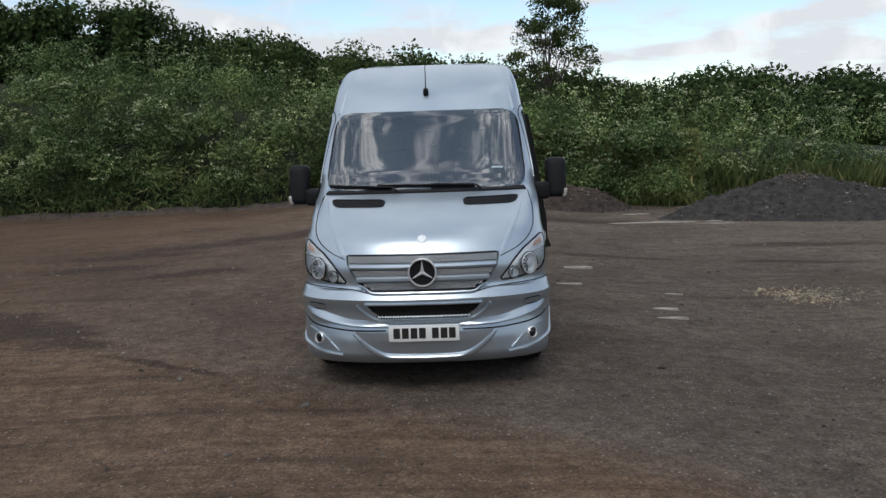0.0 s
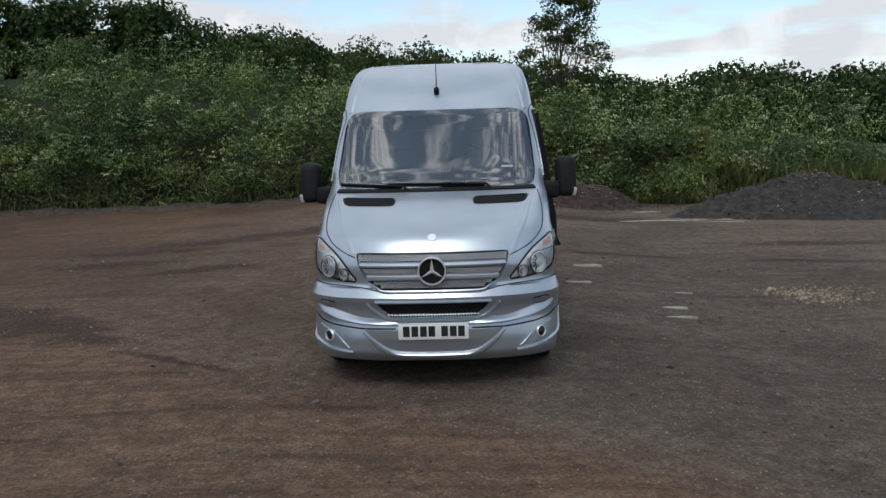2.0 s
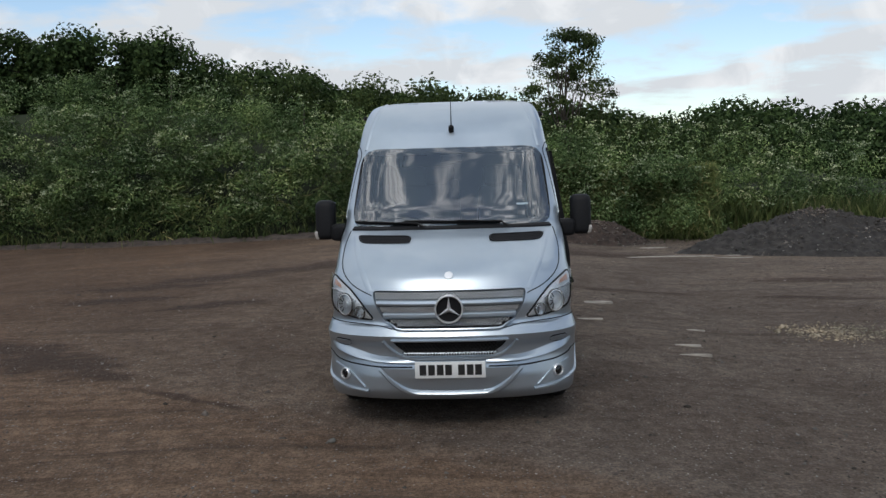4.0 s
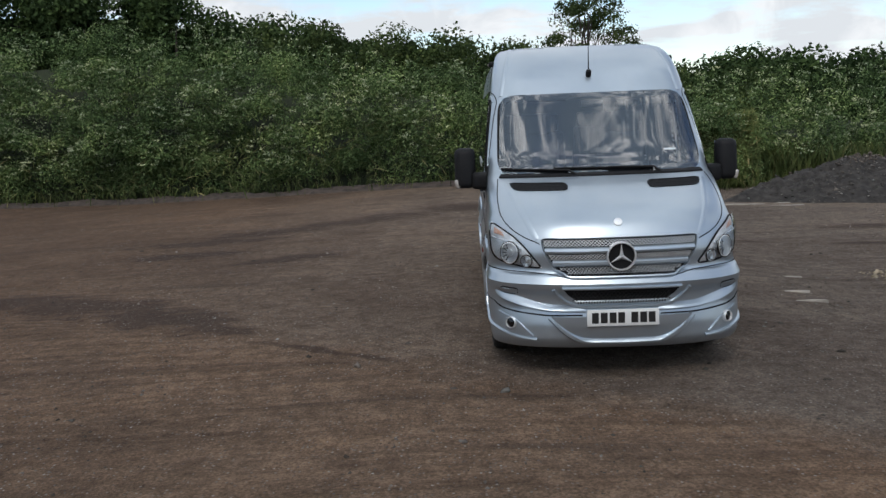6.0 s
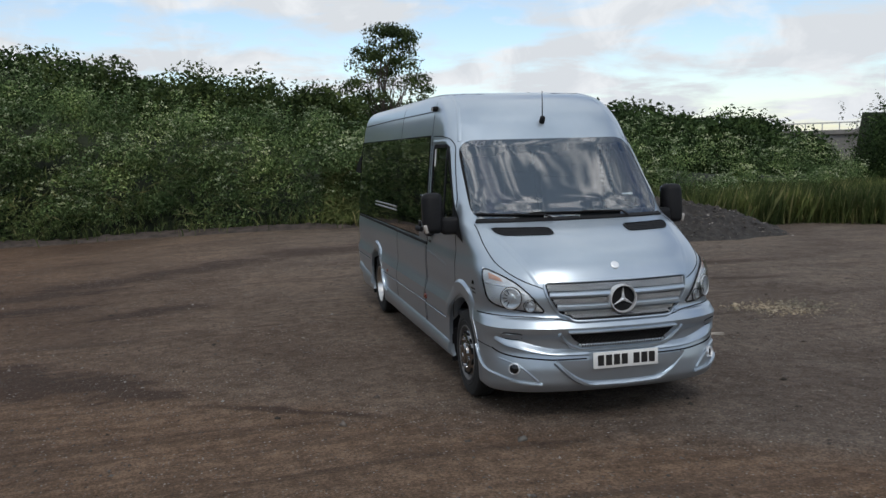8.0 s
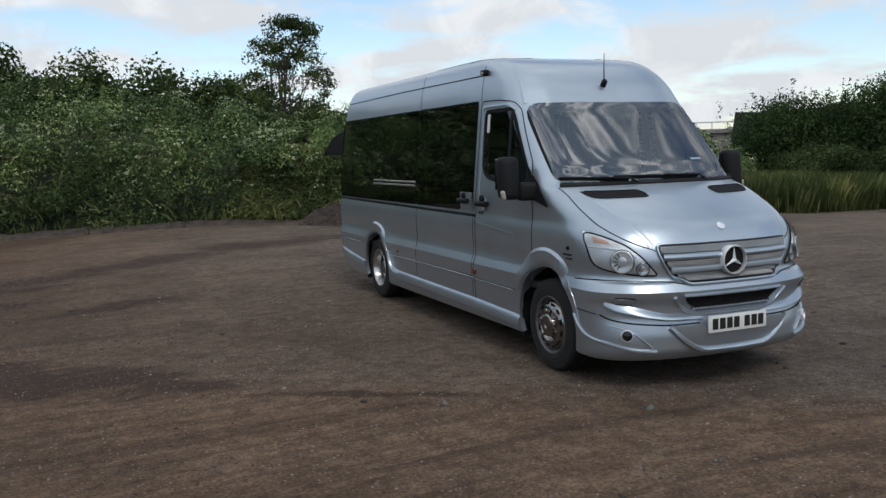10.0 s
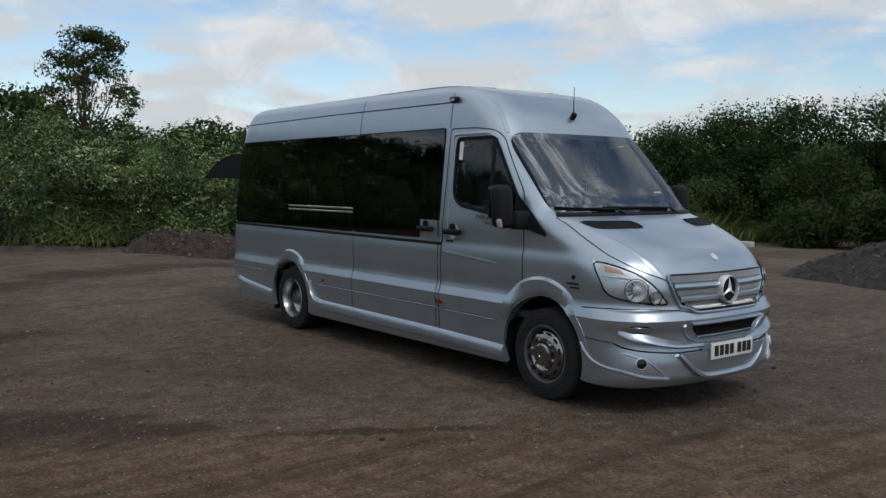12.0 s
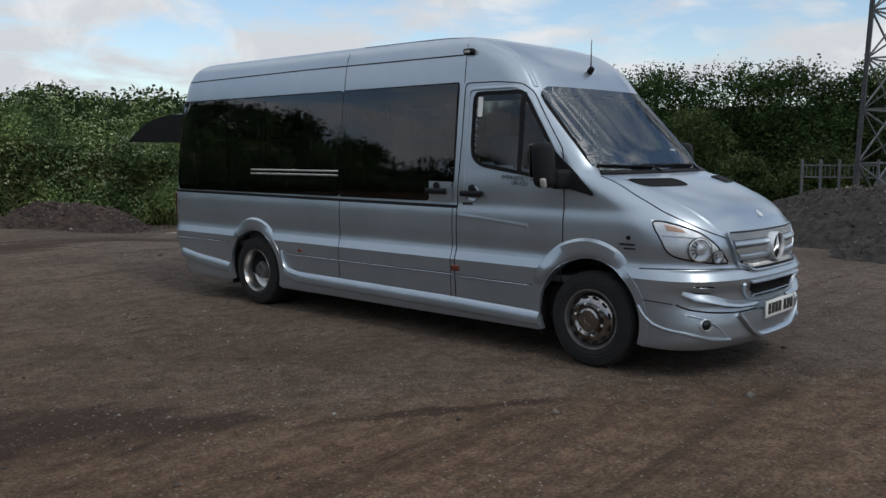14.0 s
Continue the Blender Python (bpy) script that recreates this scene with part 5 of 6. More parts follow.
def leaves(name, centre, normal, size, mat, label, category, kind="", parent=None, aspect=0.55, jitter=0.9, extra=None):
    """Single leaves, one small folded blade of four corners at each centre."""
    c = np.asarray(centre, float)
    n = len(c)
    nr = np.asarray(normal, float) + rng.normal(0, jitter, (n, 3))
    nr /= np.linalg.norm(nr, axis=1)[:, None] + 1e-9
    u = np.cross(nr, rng.normal(0, 1, (n, 3)))
    u /= np.linalg.norm(u, axis=1)[:, None] + 1e-9
    w = np.cross(nr, u)
    L = (np.asarray(size) * rng.uniform(0.6, 1.35, n))[:, None]
    u, w = u * L * 0.5, w * L * 0.5 * aspect
    dro = nr * L * 0.12
    V = np.stack([c - u, c + w + dro, c + u, c - w + dro], 1).reshape(-1, 3)
    F = np.arange(4 * n).reshape(n, 4)
    me = bpy.data.meshes.new(name)
    fill_mesh(me, V, F)
    me.materials.append(mat)
    ob = new(name, me)
    if parent:
        ob.parent = parent
        ob.matrix_parent_inverse = Matrix.Translation(parent.location).inverted()
    if category:
        tagged(ob, label, category, kind=kind)
    return ob


def shell_points(n, centre, radii, inward=0.35, low=-0.5):
    """Points near the surface of a lumpy ellipsoid, with their outward directions."""
    d = rng.normal(0, 1, (int(n * 1.9) + 8, 3))
    d /= np.linalg.norm(d, axis=1)[:, None]
    d = d[d[:, 2] > low][:n]
    ph = rng.uniform(0, 6.28, 3)
    lump = 1 + 0.13 * np.sin(5 * d[:, 0] + ph[0]) * np.sin(4 * d[:, 2] + ph[1]) + 0.10 * np.sin(9 * d[:, 1] + ph[2])
    r = lump * (1 - inward * rng.random(len(d)) ** 1.8)
    return np.asarray(centre) + d * np.asarray(radii) * r[:, None], d


def gz(x, y):
    return ground_z(x, y)


HTOP_L = lerp_table([(-40, 2.6), (-24, 3.6), (-18, 4.8), (-14, 5.0), (-12, 4.8), (-9, 4.6), (-7, 4.1), (-5, 3.7), (-3, 3.4), (0, 3.0), (2.5, 2.75), (5, 2.4), (8.5, 2.4), (12, 2.0), (16, 1.6), (22, 1.3)])
HLINE = lerp_table([(-40, 22.4), (-12, 21.0), (-5, 20.5), (0, 19.8), (4, 19.0), (8, 18.8), (12, 19.6), (16, 21.0), (22, 24.0)])


def build_hedge():
    C, N = [], []
    FC, FN = [], []

    def bulge(x, z):
        """How far the shrubs stand out of the hedge's line or back from it."""
        return 1.15 * noise.noise((x * 0.45, z * 0.30, 11)) + 0.75 * noise.noise((x * 1.15, z * 0.85, 5))
    x = -36.0
    while x < 22:
        dens = 1.0 if x > -19 else 0.35
        top = HTOP_L(x) + 0.45 * noise.noise((x * 0.62, 0, 21)) + 0.2 * noise.noise((x * 1.7, 0, 22))
        y0 = HLINE(x)
        base = gz(x, y0)
        zz = 0.5
        while zz < top - 0.2:
            cx = x + rng.uniform(-0.35, 0.35)
            r = rng.uniform(0.42, 0.80)
            out = bulge(cx, zz)
            low = min(1.0, 0.40 + 0.45 * zz) if x < 2 else 1.0
            lean = 0.15 + 0.55 * max(0.0, 1.7 - zz) + 0.30 * max(0.0, zz - 2.2) if x < 3 else 0.35 + 0.42 * max(0.0, zz - 0.9)
            cy = y0 + lean - out + rng.uniform(-0.25, 0.3)
            cz = min(base + zz + rng.uniform(-0.3, 0.3), top - 0.35 * r)
            if rng.random() > 0.16:
                p, d = shell_points(int(640 * dens * low * (r / 0.6) ** 1.5), (cx, cy, cz), (r, r * 0.9, r * 0.85), 0.5)
                C.append(p), N.append(d + (0, 0, 0.25 + 0.14 * zz))
            if noise.noise((cx * 0.55, zz * 0.7, 3)) + 0.35 * out > -0.15 and zz > 0.8:
                k = int(rng.integers(5, 20))
                q, e = shell_points(k, (cx, cy - 0.08, cz), (r * 1.04, r * 0.95, r * 0.95), 0.15, -0.1)
                q = q[q[:, 1] < cy + 0.3]
                for f in q:
                    m = int(rng.integers(4, 11))
                    FC.append(f + rng.normal(0, 1, (m, 3)) * (0.06, 0.06, 0.025))
                    FN.append(np.tile((0.0, -0.4, 0.9), (m, 1)))
            zz += 0.62
        # shoots standing out of the top
        for _ in range(int(4 * dens)):
            sx, h = x + rng.uniform(-0.5, 0.5), rng.uniform(0.3, 1.0) * (1.25 if x > 2 else 1.0)
            k = int(52 * h)
            t = rng.random(k)
            p = np.stack([sx + rng.normal(0, 0.09, k) * (1.2 - t) + t * 0.1, np.full(k, y0 + 0.9) + rng.normal(0, 0.25, k), top - 0.5 + t * h], 1)
            C.append(p), N.append(np.tile((0, -0.3, 0.8), (k, 1)))
            if rng.random() < (0.9 if x > 2 else 0.5):
                m = 12
                FC.append(np.array((sx + 0.1, y0 + 0.9, top - 0.5 + h)) + rng.normal(0, 1, (m, 3)) * (0.09, 0.08, 0.03))
                FN.append(np.tile((0.0, -0.3, 0.9), (m, 1)))
        x += 0.42 if x > -19 else 0.8
    C, N = np.concatenate(C), np.concatenate(N)
    keep = C[:, 2] > np.array([gz(a, b) for a, b in C[:, :2]]) + 0.03
    hedge = thing("hedgerow", (0, 20, 0), "tall overgrown green hedgerow with pale flowering heads", "hedge", kind="stuff")
    leaves("foliage", C[keep], N[keep], 0.092, LEAF, "", "", parent=hedge, aspect=0.42, jitter=0.5)
    leaves("flower_heads", np.concatenate(FC), np.concatenate(FN), 0.055, FLOWER, "", "", parent=hedge, aspect=0.9, jitter=0.5)
    # dark sheet behind the leaves, coloured as the shade inside the hedge
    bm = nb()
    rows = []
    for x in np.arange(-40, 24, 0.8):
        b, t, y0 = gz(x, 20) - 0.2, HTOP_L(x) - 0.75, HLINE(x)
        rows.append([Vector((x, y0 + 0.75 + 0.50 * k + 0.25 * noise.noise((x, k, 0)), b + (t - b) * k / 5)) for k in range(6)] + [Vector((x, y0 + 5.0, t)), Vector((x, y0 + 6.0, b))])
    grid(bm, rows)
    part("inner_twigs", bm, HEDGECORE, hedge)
    # tall grass and weeds at the foot
    K = 5000
    X = np.concatenate([rng.uniform(2, 24, K), rng.uniform(-26, 2, K // 4)])
    K = len(X)
    Y = np.array([HLINE(a) for a in X]) - rng.gamma(1.5, 0.28, K) + 0.3
    blades("tall_grass", X, Y, 0.45, "rough grass and weeds at the hedge foot")
    # long narrow blades mixed into the hedge face
    K = 22000
    X = np.concatenate([rng.uniform(0, 7, K), rng.uniform(-22, 0, K // 9)])
    Z = rng.uniform(0.1, 1.0, len(X)) ** 1.2 * 2.1
    Y = np.array([HLINE(a) for a in X]) + rng.uniform(-0.55, 0.1, len(X)) + 0.22 * Z
    pts = np.stack([X, Y, Z + np.array([gz(a, b) for a, b in zip(X, Y)])], 1)
    leaves("reed_grass", pts, np.tile((0.0, -0.8, 0.7), (len(X), 1)), 0.36, GRASS, "tall drooping green grass growing through the hedge", "grass", kind="stuff", aspect=0.085, jitter=0.5)
    X2, Y2 = rng.uniform(7.0, 22, 32000), rng.uniform(15.2, 23, 32000)
    ok = Y2 > 17.6 - 0.28 * (X2 - 9) + 0.9 * np.sin(X2)
    blades("long_grass", X2[ok], Y2[ok], 1.05, "long yellowish grass between the heap and the hedge")
    X2, Y2 = rng.uniform(21.5, 30, 26000), rng.uniform(14.5, 36, 26000)
    blades("verge_grass", X2, Y2, 0.62, "long green grass on the far verge")


def blades(name, X, Y, height, label, lean=1.0):
    n = len(X)
    Z = np.array([gz(a, b) for a, b in zip(X, Y)])
    h = height * rng.uniform(0.35, 1.2, n)
    a = rng.uniform(0, 2 * math.pi, n)
    w = 0.006 + 0.007 * rng.random(n)
    lx, ly = rng.normal(0, 0.22, n) * h * lean * 0.8, rng.normal(-0.05 * lean, 0.22, n) * h
    cx, cy = np.cos(a) * w, np.sin(a) * w
    V = np.stack([np.stack([X - cx, Y - cy, Z - 0.02], 1), np.stack([X + cx, Y + cy, Z - 0.02], 1),
                  np.stack([X + lx * 0.4 + cx, Y + ly * 0.4 + cy, Z + h * 0.6], 1), np.stack([X + lx, Y + ly, Z + h], 1)], 1).reshape(-1, 3)
    me = bpy.data.meshes.new(name)
    fill_mesh(me, V, np.arange(4 * n).reshape(n, 4))
    me.materials.append(GRASS)
    tagged(new(name, me), label, "grass", kind="stuff")


def limb(bm, a, b, r0, r1, bend=0.15, n=6):
    a, b = Vector(a), Vector(b)
    L = (b - a).length
    off = Vector(rng.normal(0, 1, 3)) * bend * L
    pts = [a.lerp(b, t) + off * math.sin(math.pi * t) for t in np.linspace(0, 1, n)]
    tube(bm, pts, [r0 + (r1 - r0) * t for t in np.linspace(0, 1, n)], 6)
    return pts


def build_tree(x, y, height, radius, count, leaf, mat, label, crown_low=0.35, clumps=26, clump_r=0.28, trunk_r=None, spread=0.8, shoots=0, limbs=0, dome=0.0):
    b = gz(x, y)
    t = thing("tree", (x, y, b), label, "tree")
    bm = nb()
    tr = trunk_r or height * 0.022
    top = (x + rng.normal(0, 0.1) * radius, y, b + height * 0.8)
    trunk = limb(bm, (x, y, b - 0.1), top, tr, tr * 0.25, 0.02, 9)
    wood_part = part("trunk", bm, BARK, t)
    C, N = [], []
    for k in range(clumps):
        a = rng.uniform(0, 2 * math.pi)
        zrel = rng.uniform(crown_low, 1.0)
        prof = math.sin(math.pi * min(1, max(0.06, (zrel - crown_low * 0.7) / (1.02 - crown_low * 0.7)))) ** 0.6
        rr = radius * prof * (0.35 + 0.65 * rng.random() ** 0.5) * spread
        zrel -= dome * (rr / radius) ** 2
        c = np.array((x + rr * math.cos(a), y + rr * math.sin(a), b + height * min(0.95, zrel)))
        i = min(len(trunk) - 1, int(max(0.15, (zrel - 0.25)) * len(trunk)))
        if k < limbs:
            bm = nb()
            limb(bm, trunk[i], c, tr * 0.35, tr * 0.06, 0.12, 5)
            part("branch", bm, BARK, wood_part)
        cr = radius * clump_r * rng.uniform(0.7, 1.4)
        p, d = shell_points(int(count / clumps), c, (cr, cr, cr * 0.75), 0.75, -0.8)
        C.append(p), N.append(d + (0, 0, 0.3))
    for k in range(shoots):
        a = np.array((x + rng.uniform(-0.8, 0.8) * radius, y + rng.uniform(-0.8, 0.8) * radius, b + height * rng.uniform(0.86, 0.98)))
        e = a + (rng.normal(0, 0.15), rng.normal(0, 0.15), rng.uniform(0.4, 1.25))
        q = a + (e - a) * rng.random((30, 1)) + rng.normal(0, 0.08, (30, 3))
        C.append(q), N.append(np.tile((0.0, 0.0, 0.8), (30, 1)))
    leaves("crown", np.concatenate(C), np.concatenate(N), leaf, mat, "", "", parent=t)
    return t


build_hedge()
rng = np.random.default_rng(5)
build_tree(4.05, 30.5, 7.7, 1.95, 12000, 0.13, LEAFTREE, "slender young tree with sparse leaves above the hedge", 0.24, 105, 0.20, 0.09, 1.0, limbs=40)
# dark wood behind the hedge on the offside
WOODTOP = lerp_table([(-70, 5), (-58, 6.5), (-45, 9.0), (-36, 10.7), (-29, 11.2), (-22, 10.5), (-17, 9.3), (-11, 7.6), (-9, 6.7), (-6, 6.8), (1, 5.7), (6, 4.7), (10, 4.1), (17, 4.2), (23, 3.6), (34, 2.6)])
rng = np.random.default_rng(23)
x = -62.0
while x < 32:
    r = rng.uniform(2.4, 3.6)
    yy = 50 + rng.uniform(-2.5, 3) - (5 if x > 6 else 0)
    build_tree(x, yy, WOODTOP(x) - gz(x, yy) + rng.uniform(-0.35, 0.3), r, 7200, 0.31, LEAFDARK, "dark broadleaf tree in the wood behind the hedge", 0.40, 30, 0.42, dome=0.22)
    x += r * 0.62
wood = thing("woodland", (-15, 50, gz(-15, 50)), "dark sheet painted as the shade inside the wood behind the hedge", "woodland", kind="stuff")
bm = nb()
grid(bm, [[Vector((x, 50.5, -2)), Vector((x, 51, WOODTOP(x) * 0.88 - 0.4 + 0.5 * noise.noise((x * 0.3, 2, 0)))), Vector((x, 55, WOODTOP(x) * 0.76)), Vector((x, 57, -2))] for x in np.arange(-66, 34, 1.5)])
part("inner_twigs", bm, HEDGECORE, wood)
for x, y, h, r in ((13, 33, 3.9, 3.0), (17.5, 34, 3.9, 3.0), (22, 35, 3.4, 3.0), (8.5, 34, 3.4, 2.4), (26, 34, 2.8, 2.4)):
    build_tree(x, y, h, r, 7000, 0.26, LEAFDARK, "dark bushy tree behind the hedge", 0.05, 30, 0.4)
# dark bushes standing just behind the hedge
for x, top in ((-9, 5.4), (-6.4, 5.3), (-4, 4.9), (-1.6, 4.8), (0.8, 4.3), (3.4, 3.7), (6.2, 3.3), (9.0, 3.4)):
    build_tree(x, 26.5 + rng.uniform(-0.6, 0.6), top + 0.15, 1.9, 5200, 0.16, LEAFTREE, "dark green bush behind the hedge", 0.05, 26, 0.4)
# tall trees on the far side of the yard
for x, y, h, r in ((31, 31, 4.2, 3.6), (32, 27.5, 4.4, 3.4), (31, 23.5, 4.7, 3.4), (30, 20, 5.1, 3.2), (30, 17, 5.3, 3.3), (30.5, 14, 5.2, 3.2), (31, 11.4, 5.3, 3.0), (32, 8.6, 4.9, 3.0), (34, 5.0, 5.2, 3.2)):
    build_tree(x, y, h, r, 19000, 0.145, LEAFDARK, "tall dark broadleaf tree at the yard's edge", 0.05, 46, 0.36, shoots=9, dome=0.10)
for x, y, h, r in ((24.5, 8.2, 1.9, 1.6), (24.0, 10.4, 1.6, 1.5), (23.2, 12.6, 1.3, 1.4), (25, 13.2, 3.4, 1.8), (24, 17.5, 2.2, 1.8), (23.5, 21, 1.7, 1.6), (26.5, 25, 1.8, 2.0)):
    build_tree(x, y, h, r, 7000, 0.14, LEAFTREE, "lighter green bush at the yard's edge", 0.05, 24, 0.4)


# thick undergrowth below the tall trees
def build_undergrowth():
    u = thing("undergrowth", (29, 20, gz(29, 20)), "dense dark undergrowth below the tall trees", "bushes", kind="stuff")
    C, N = [], []
    for y in np.arange(3, 34, 1.1):
        for z in (0.6, 1.7, 2.8):
            p, q = shell_points(850, (29.5 + 0.5 * z + rng.uniform(-0.6, 0.6), y, gz(29, y) + z), (1.3, 1.1, 1.0), 0.5, -0.7)
            C.append(p), N.append(q)
    leaves("foliage", np.concatenate(C), np.concatenate(N), 0.12, LEAFDARK, "", "", parent=u)
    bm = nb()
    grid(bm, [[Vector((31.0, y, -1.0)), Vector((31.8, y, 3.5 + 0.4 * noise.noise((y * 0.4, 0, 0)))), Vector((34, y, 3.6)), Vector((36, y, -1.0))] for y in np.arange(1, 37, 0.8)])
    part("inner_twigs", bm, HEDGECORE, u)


build_undergrowth()
# unseen woodland closing the yard: offside row from window reflections, also darkens the flank
for k in range(17):
    y = -26 + 4.3 * k
    x = -35 + rng.uniform(-2, 2) - 0.12 * y
    build_tree(x, y, 5.4 + 3.0 * min(1.0, max(0.0, (y - 2) / 20)) + rng.uniform(-0.3, 0.3), 3.6, 4000 if y < 5 else 6800, 0.40 if y < 5 else 0.28, LEAFDARK, "unseen dark broadleaf tree added for reflections in the minibus", 0.03, 28, 0.42)
wood = thing("woodland", (-36, 10, gz(-36, 10)), "unseen dark sheet painted as the shade inside the offside wood", "woodland", kind="stuff")
bm = nb()
grid(bm, [[Vector((-36.5 - 0.12 * y, y, -2)), Vector((-37 - 0.12 * y, y, 4.3 + 2.7 * min(1.0, max(0.0, (y - 2) / 20)) + 0.4 * noise.noise((y * 0.35, 5, 0)))), Vector((-40 - 0.12 * y, y, 4.3)), Vector((-41 - 0.12 * y, y, -2))] for y in np.arange(-30, 48, 1.5)])
part("inner_twigs", bm, HEDGECORE, wood)
# unseen rear row, added behind the camera to close off reflections
for k in range(9):
    x = -26 + 7.5 * k
    build_tree(x, -34 + rng.uniform(-2, 2), 5.0 + rng.uniform(-0.6, 0.6), 4.2, 2600, 0.48, LEAFDARK, "unseen dark broadleaf tree added for reflections in the minibus", 0.03, 22, 0.42)


# ---------------------------------------------------------------- heaps
def build_heap(cx, cy, rx, ry, h, turn, mat, label, seed, n=150, flat=1.0):
    bm = nb()
    rows = []
    ca, sa = math.cos(turn), math.sin(turn)
    for i in range(n // 2 + 1):
        r = 1.25 * (i / (n // 2))
        row = []
        for j in range(n):
            a = 2 * math.pi * j / n
            u, w = r * math.cos(a), r * math.sin(a)
            k = max(0.0, 1 - r ** 1.5 * (1 + 0.25 * noise.noise((2 * math.cos(a), 2 * math.sin(a), seed))))
            k = min(1.0, k * flat)
            px, py = cx + rx * u * ca - ry * w * sa, cy + rx * u * sa + ry * w * ca
            z = gz(px, py) - 0.03 + h * k * (1 + 0.18 * noise.noise((px * 0.9, py * 0.9, seed))) + (0.08 * noise.noise((px * 3.2, py * 3.2, seed)) + 0.06 * noise.noise((px * 8, py * 8, seed)) + 0.05 * noise.noise((px * 19, py * 19, seed))) * min(1, 6 * k)
            row.append(Vector((px, py, z)))
        rows.append(row)
    grid(bm, rows, True)
    hp = thing("spoil_heap", (cx, cy, gz(cx, cy)), label, "heap")
    part("heap_body", bm, mat, hp)


HEAPDARK = simple("dark_stony_spoil", (0.033, 0.029, 0.026), 0.95, grain=1.0, scale=60, spread=0.6)
HEAPBROWN = simple("brown_earth_spoil", (0.040, 0.027, 0.021), 0.95, grain=1.0, scale=50, spread=0.6)
build_heap(8.45, 15.0, 3.4, 1.8, 0.95, 0.0, HEAPDARK, "dark heap of stony spoil by the hedge", 1.0)
build_heap(2.9, 17.8, 1.9, 1.2, 0.56, 0.0, HEAPBROWN, "low brown earth heap at the hedge foot", 2.0, flat=1.5)


def build_bank():
    """A low bank of turned earth along the hedge foot."""
    bm = nb()
    rows = []
    for x in np.arange(-17, 2.2, 0.12):
        y0, row = HLINE(x) - 0.9, []
        for k in range(13):
            u = k / 12
            h = 0.20 * math.sin(math.pi * u) ** 0.7 * (0.65 + 0.9 * noise.noise((x * 0.5, 1, 8))) if 0 < k < 12 else -0.05
            y = y0 + 1.3 * u + 0.2 * noise.noise((x * 0.4, 3, 1))
            rough = 0.06 * noise.noise((x * 3, y * 3, 2)) + 0.04 * noise.noise((x * 9, y * 9, 5)) if 0 < k < 12 else 0
            row.append(Vector((x, y, gz(x, y) - 0.02 + max(-0.04, h + rough))))
        rows.append(row)
    grid(bm, rows)
    bank = thing("earth_bank", (-6, 19.6, gz(-6, 19.6)), "low bank of turned brown earth along the hedge foot", "bank")
    part("bank_soil", bm, BANKSOIL, bank)


BANKSOIL = simple("turned_brown_soil", (0.060, 0.045, 0.037), 0.95, grain=1.0, scale=40, spread=0.5)
build_bank()
build_heap(13.5, 3.4, 2.0, 4.2, 1.25, 0.0, HEAPDARK, "dark heap of stony spoil at the yard's edge", 3.0)
build_heap(11.0, 0.2, 1.6, 3.0, 1.0, 0.1, HEAPDARK, "dark heap of stony spoil at the yard's edge", 4.0)


# ---------------------------------------------------------------- loose stones and scraps
STONE = leaf_mat("loose_stone", [(0.0, (0.06, 0.05, 0.043)), (0.6, (0.115, 0.10, 0.09)), (0.93, (0.18, 0.165, 0.15)), (1.0, (0.36, 0.34, 0.32))], gloss=0.1, trans=0.0)


def pebbles(name, P, size, label, category, parent=None, flat=0.6):
    """Angular stones of six corners and eight faces."""
    n = len(P)
    o = np.array([(1, 0, 0), (0, 1, 0), (-1, 0, 0), (0, -1, 0), (0, 0, 1), (0, 0, -1)], float)
    s = (size * rng.lognormal(0, 0.45, n))[:, None, None] * 0.5
    q = o[None] * rng.uniform(0.6, 1.25, (n, 6, 1)) + rng.normal(0, 0.22, (n, 6, 3))
    a = rng.uniform(0, 6.28, n)
    R = np.zeros((n, 3, 3))
    R[:, 0, 0], R[:, 0, 1], R[:, 1, 0], R[:, 1, 1], R[:, 2, 2] = np.cos(a), -np.sin(a), np.sin(a), np.cos(a), flat
    V = (np.einsum("nij,nkj->nki", R, q) * s + np.asarray(P)[:, None]).reshape(-1, 3)
    tri = np.array([(0, 1, 4), (1, 2, 4), (2, 3, 4), (3, 0, 4), (1, 0, 5), (2, 1, 5), (3, 2, 5), (0, 3, 5)])
    F = (np.arange(n)[:, None, None] * 6 + tri[None]).reshape(-1, 3)
    me = bpy.data.meshes.new(name)
    fill_mesh(me, V, F)
    me.materials.append(STONE)
    ob = new(name, me)
    if parent:
        ob.parent = parent
        ob.matrix_parent_inverse = Matrix.Translation(parent.location).inverted()
    else:
        tagged(ob, label, category, kind="stuff")


def on_ground(X, Y, up):
    return np.stack([X, Y, np.array([gz(a, b) + relief(a, b) for a, b in zip(X, Y)]) + up], 1)


X, Y = rng.uniform(-8, 9, 36000), rng.uniform(-5.2, 13, 36000)
k = np.array([noise.noise((a * 0.6, b * 0.6, 4)) for a, b in zip(X, Y)]) + 0.22 * ((0.66 * X + Y > -0.3) & (Y < 8)) - 0.12 * (0.66 * X + Y < -1.0) + rng.normal(0, 0.22, len(X))
pebbles("gravel", on_ground(X[k > 0.05], Y[k > 0.05], 0.002), 0.0145, "loose grey and pale stones scattered over the yard", "gravel")
X, Y = rng.uniform(-7, 8, 260), rng.uniform(-1.5, 12, 260)
pebbles("large_stones", on_ground(X, Y, 0.004), 0.034, "larger loose stones lying on the dirt", "stones")


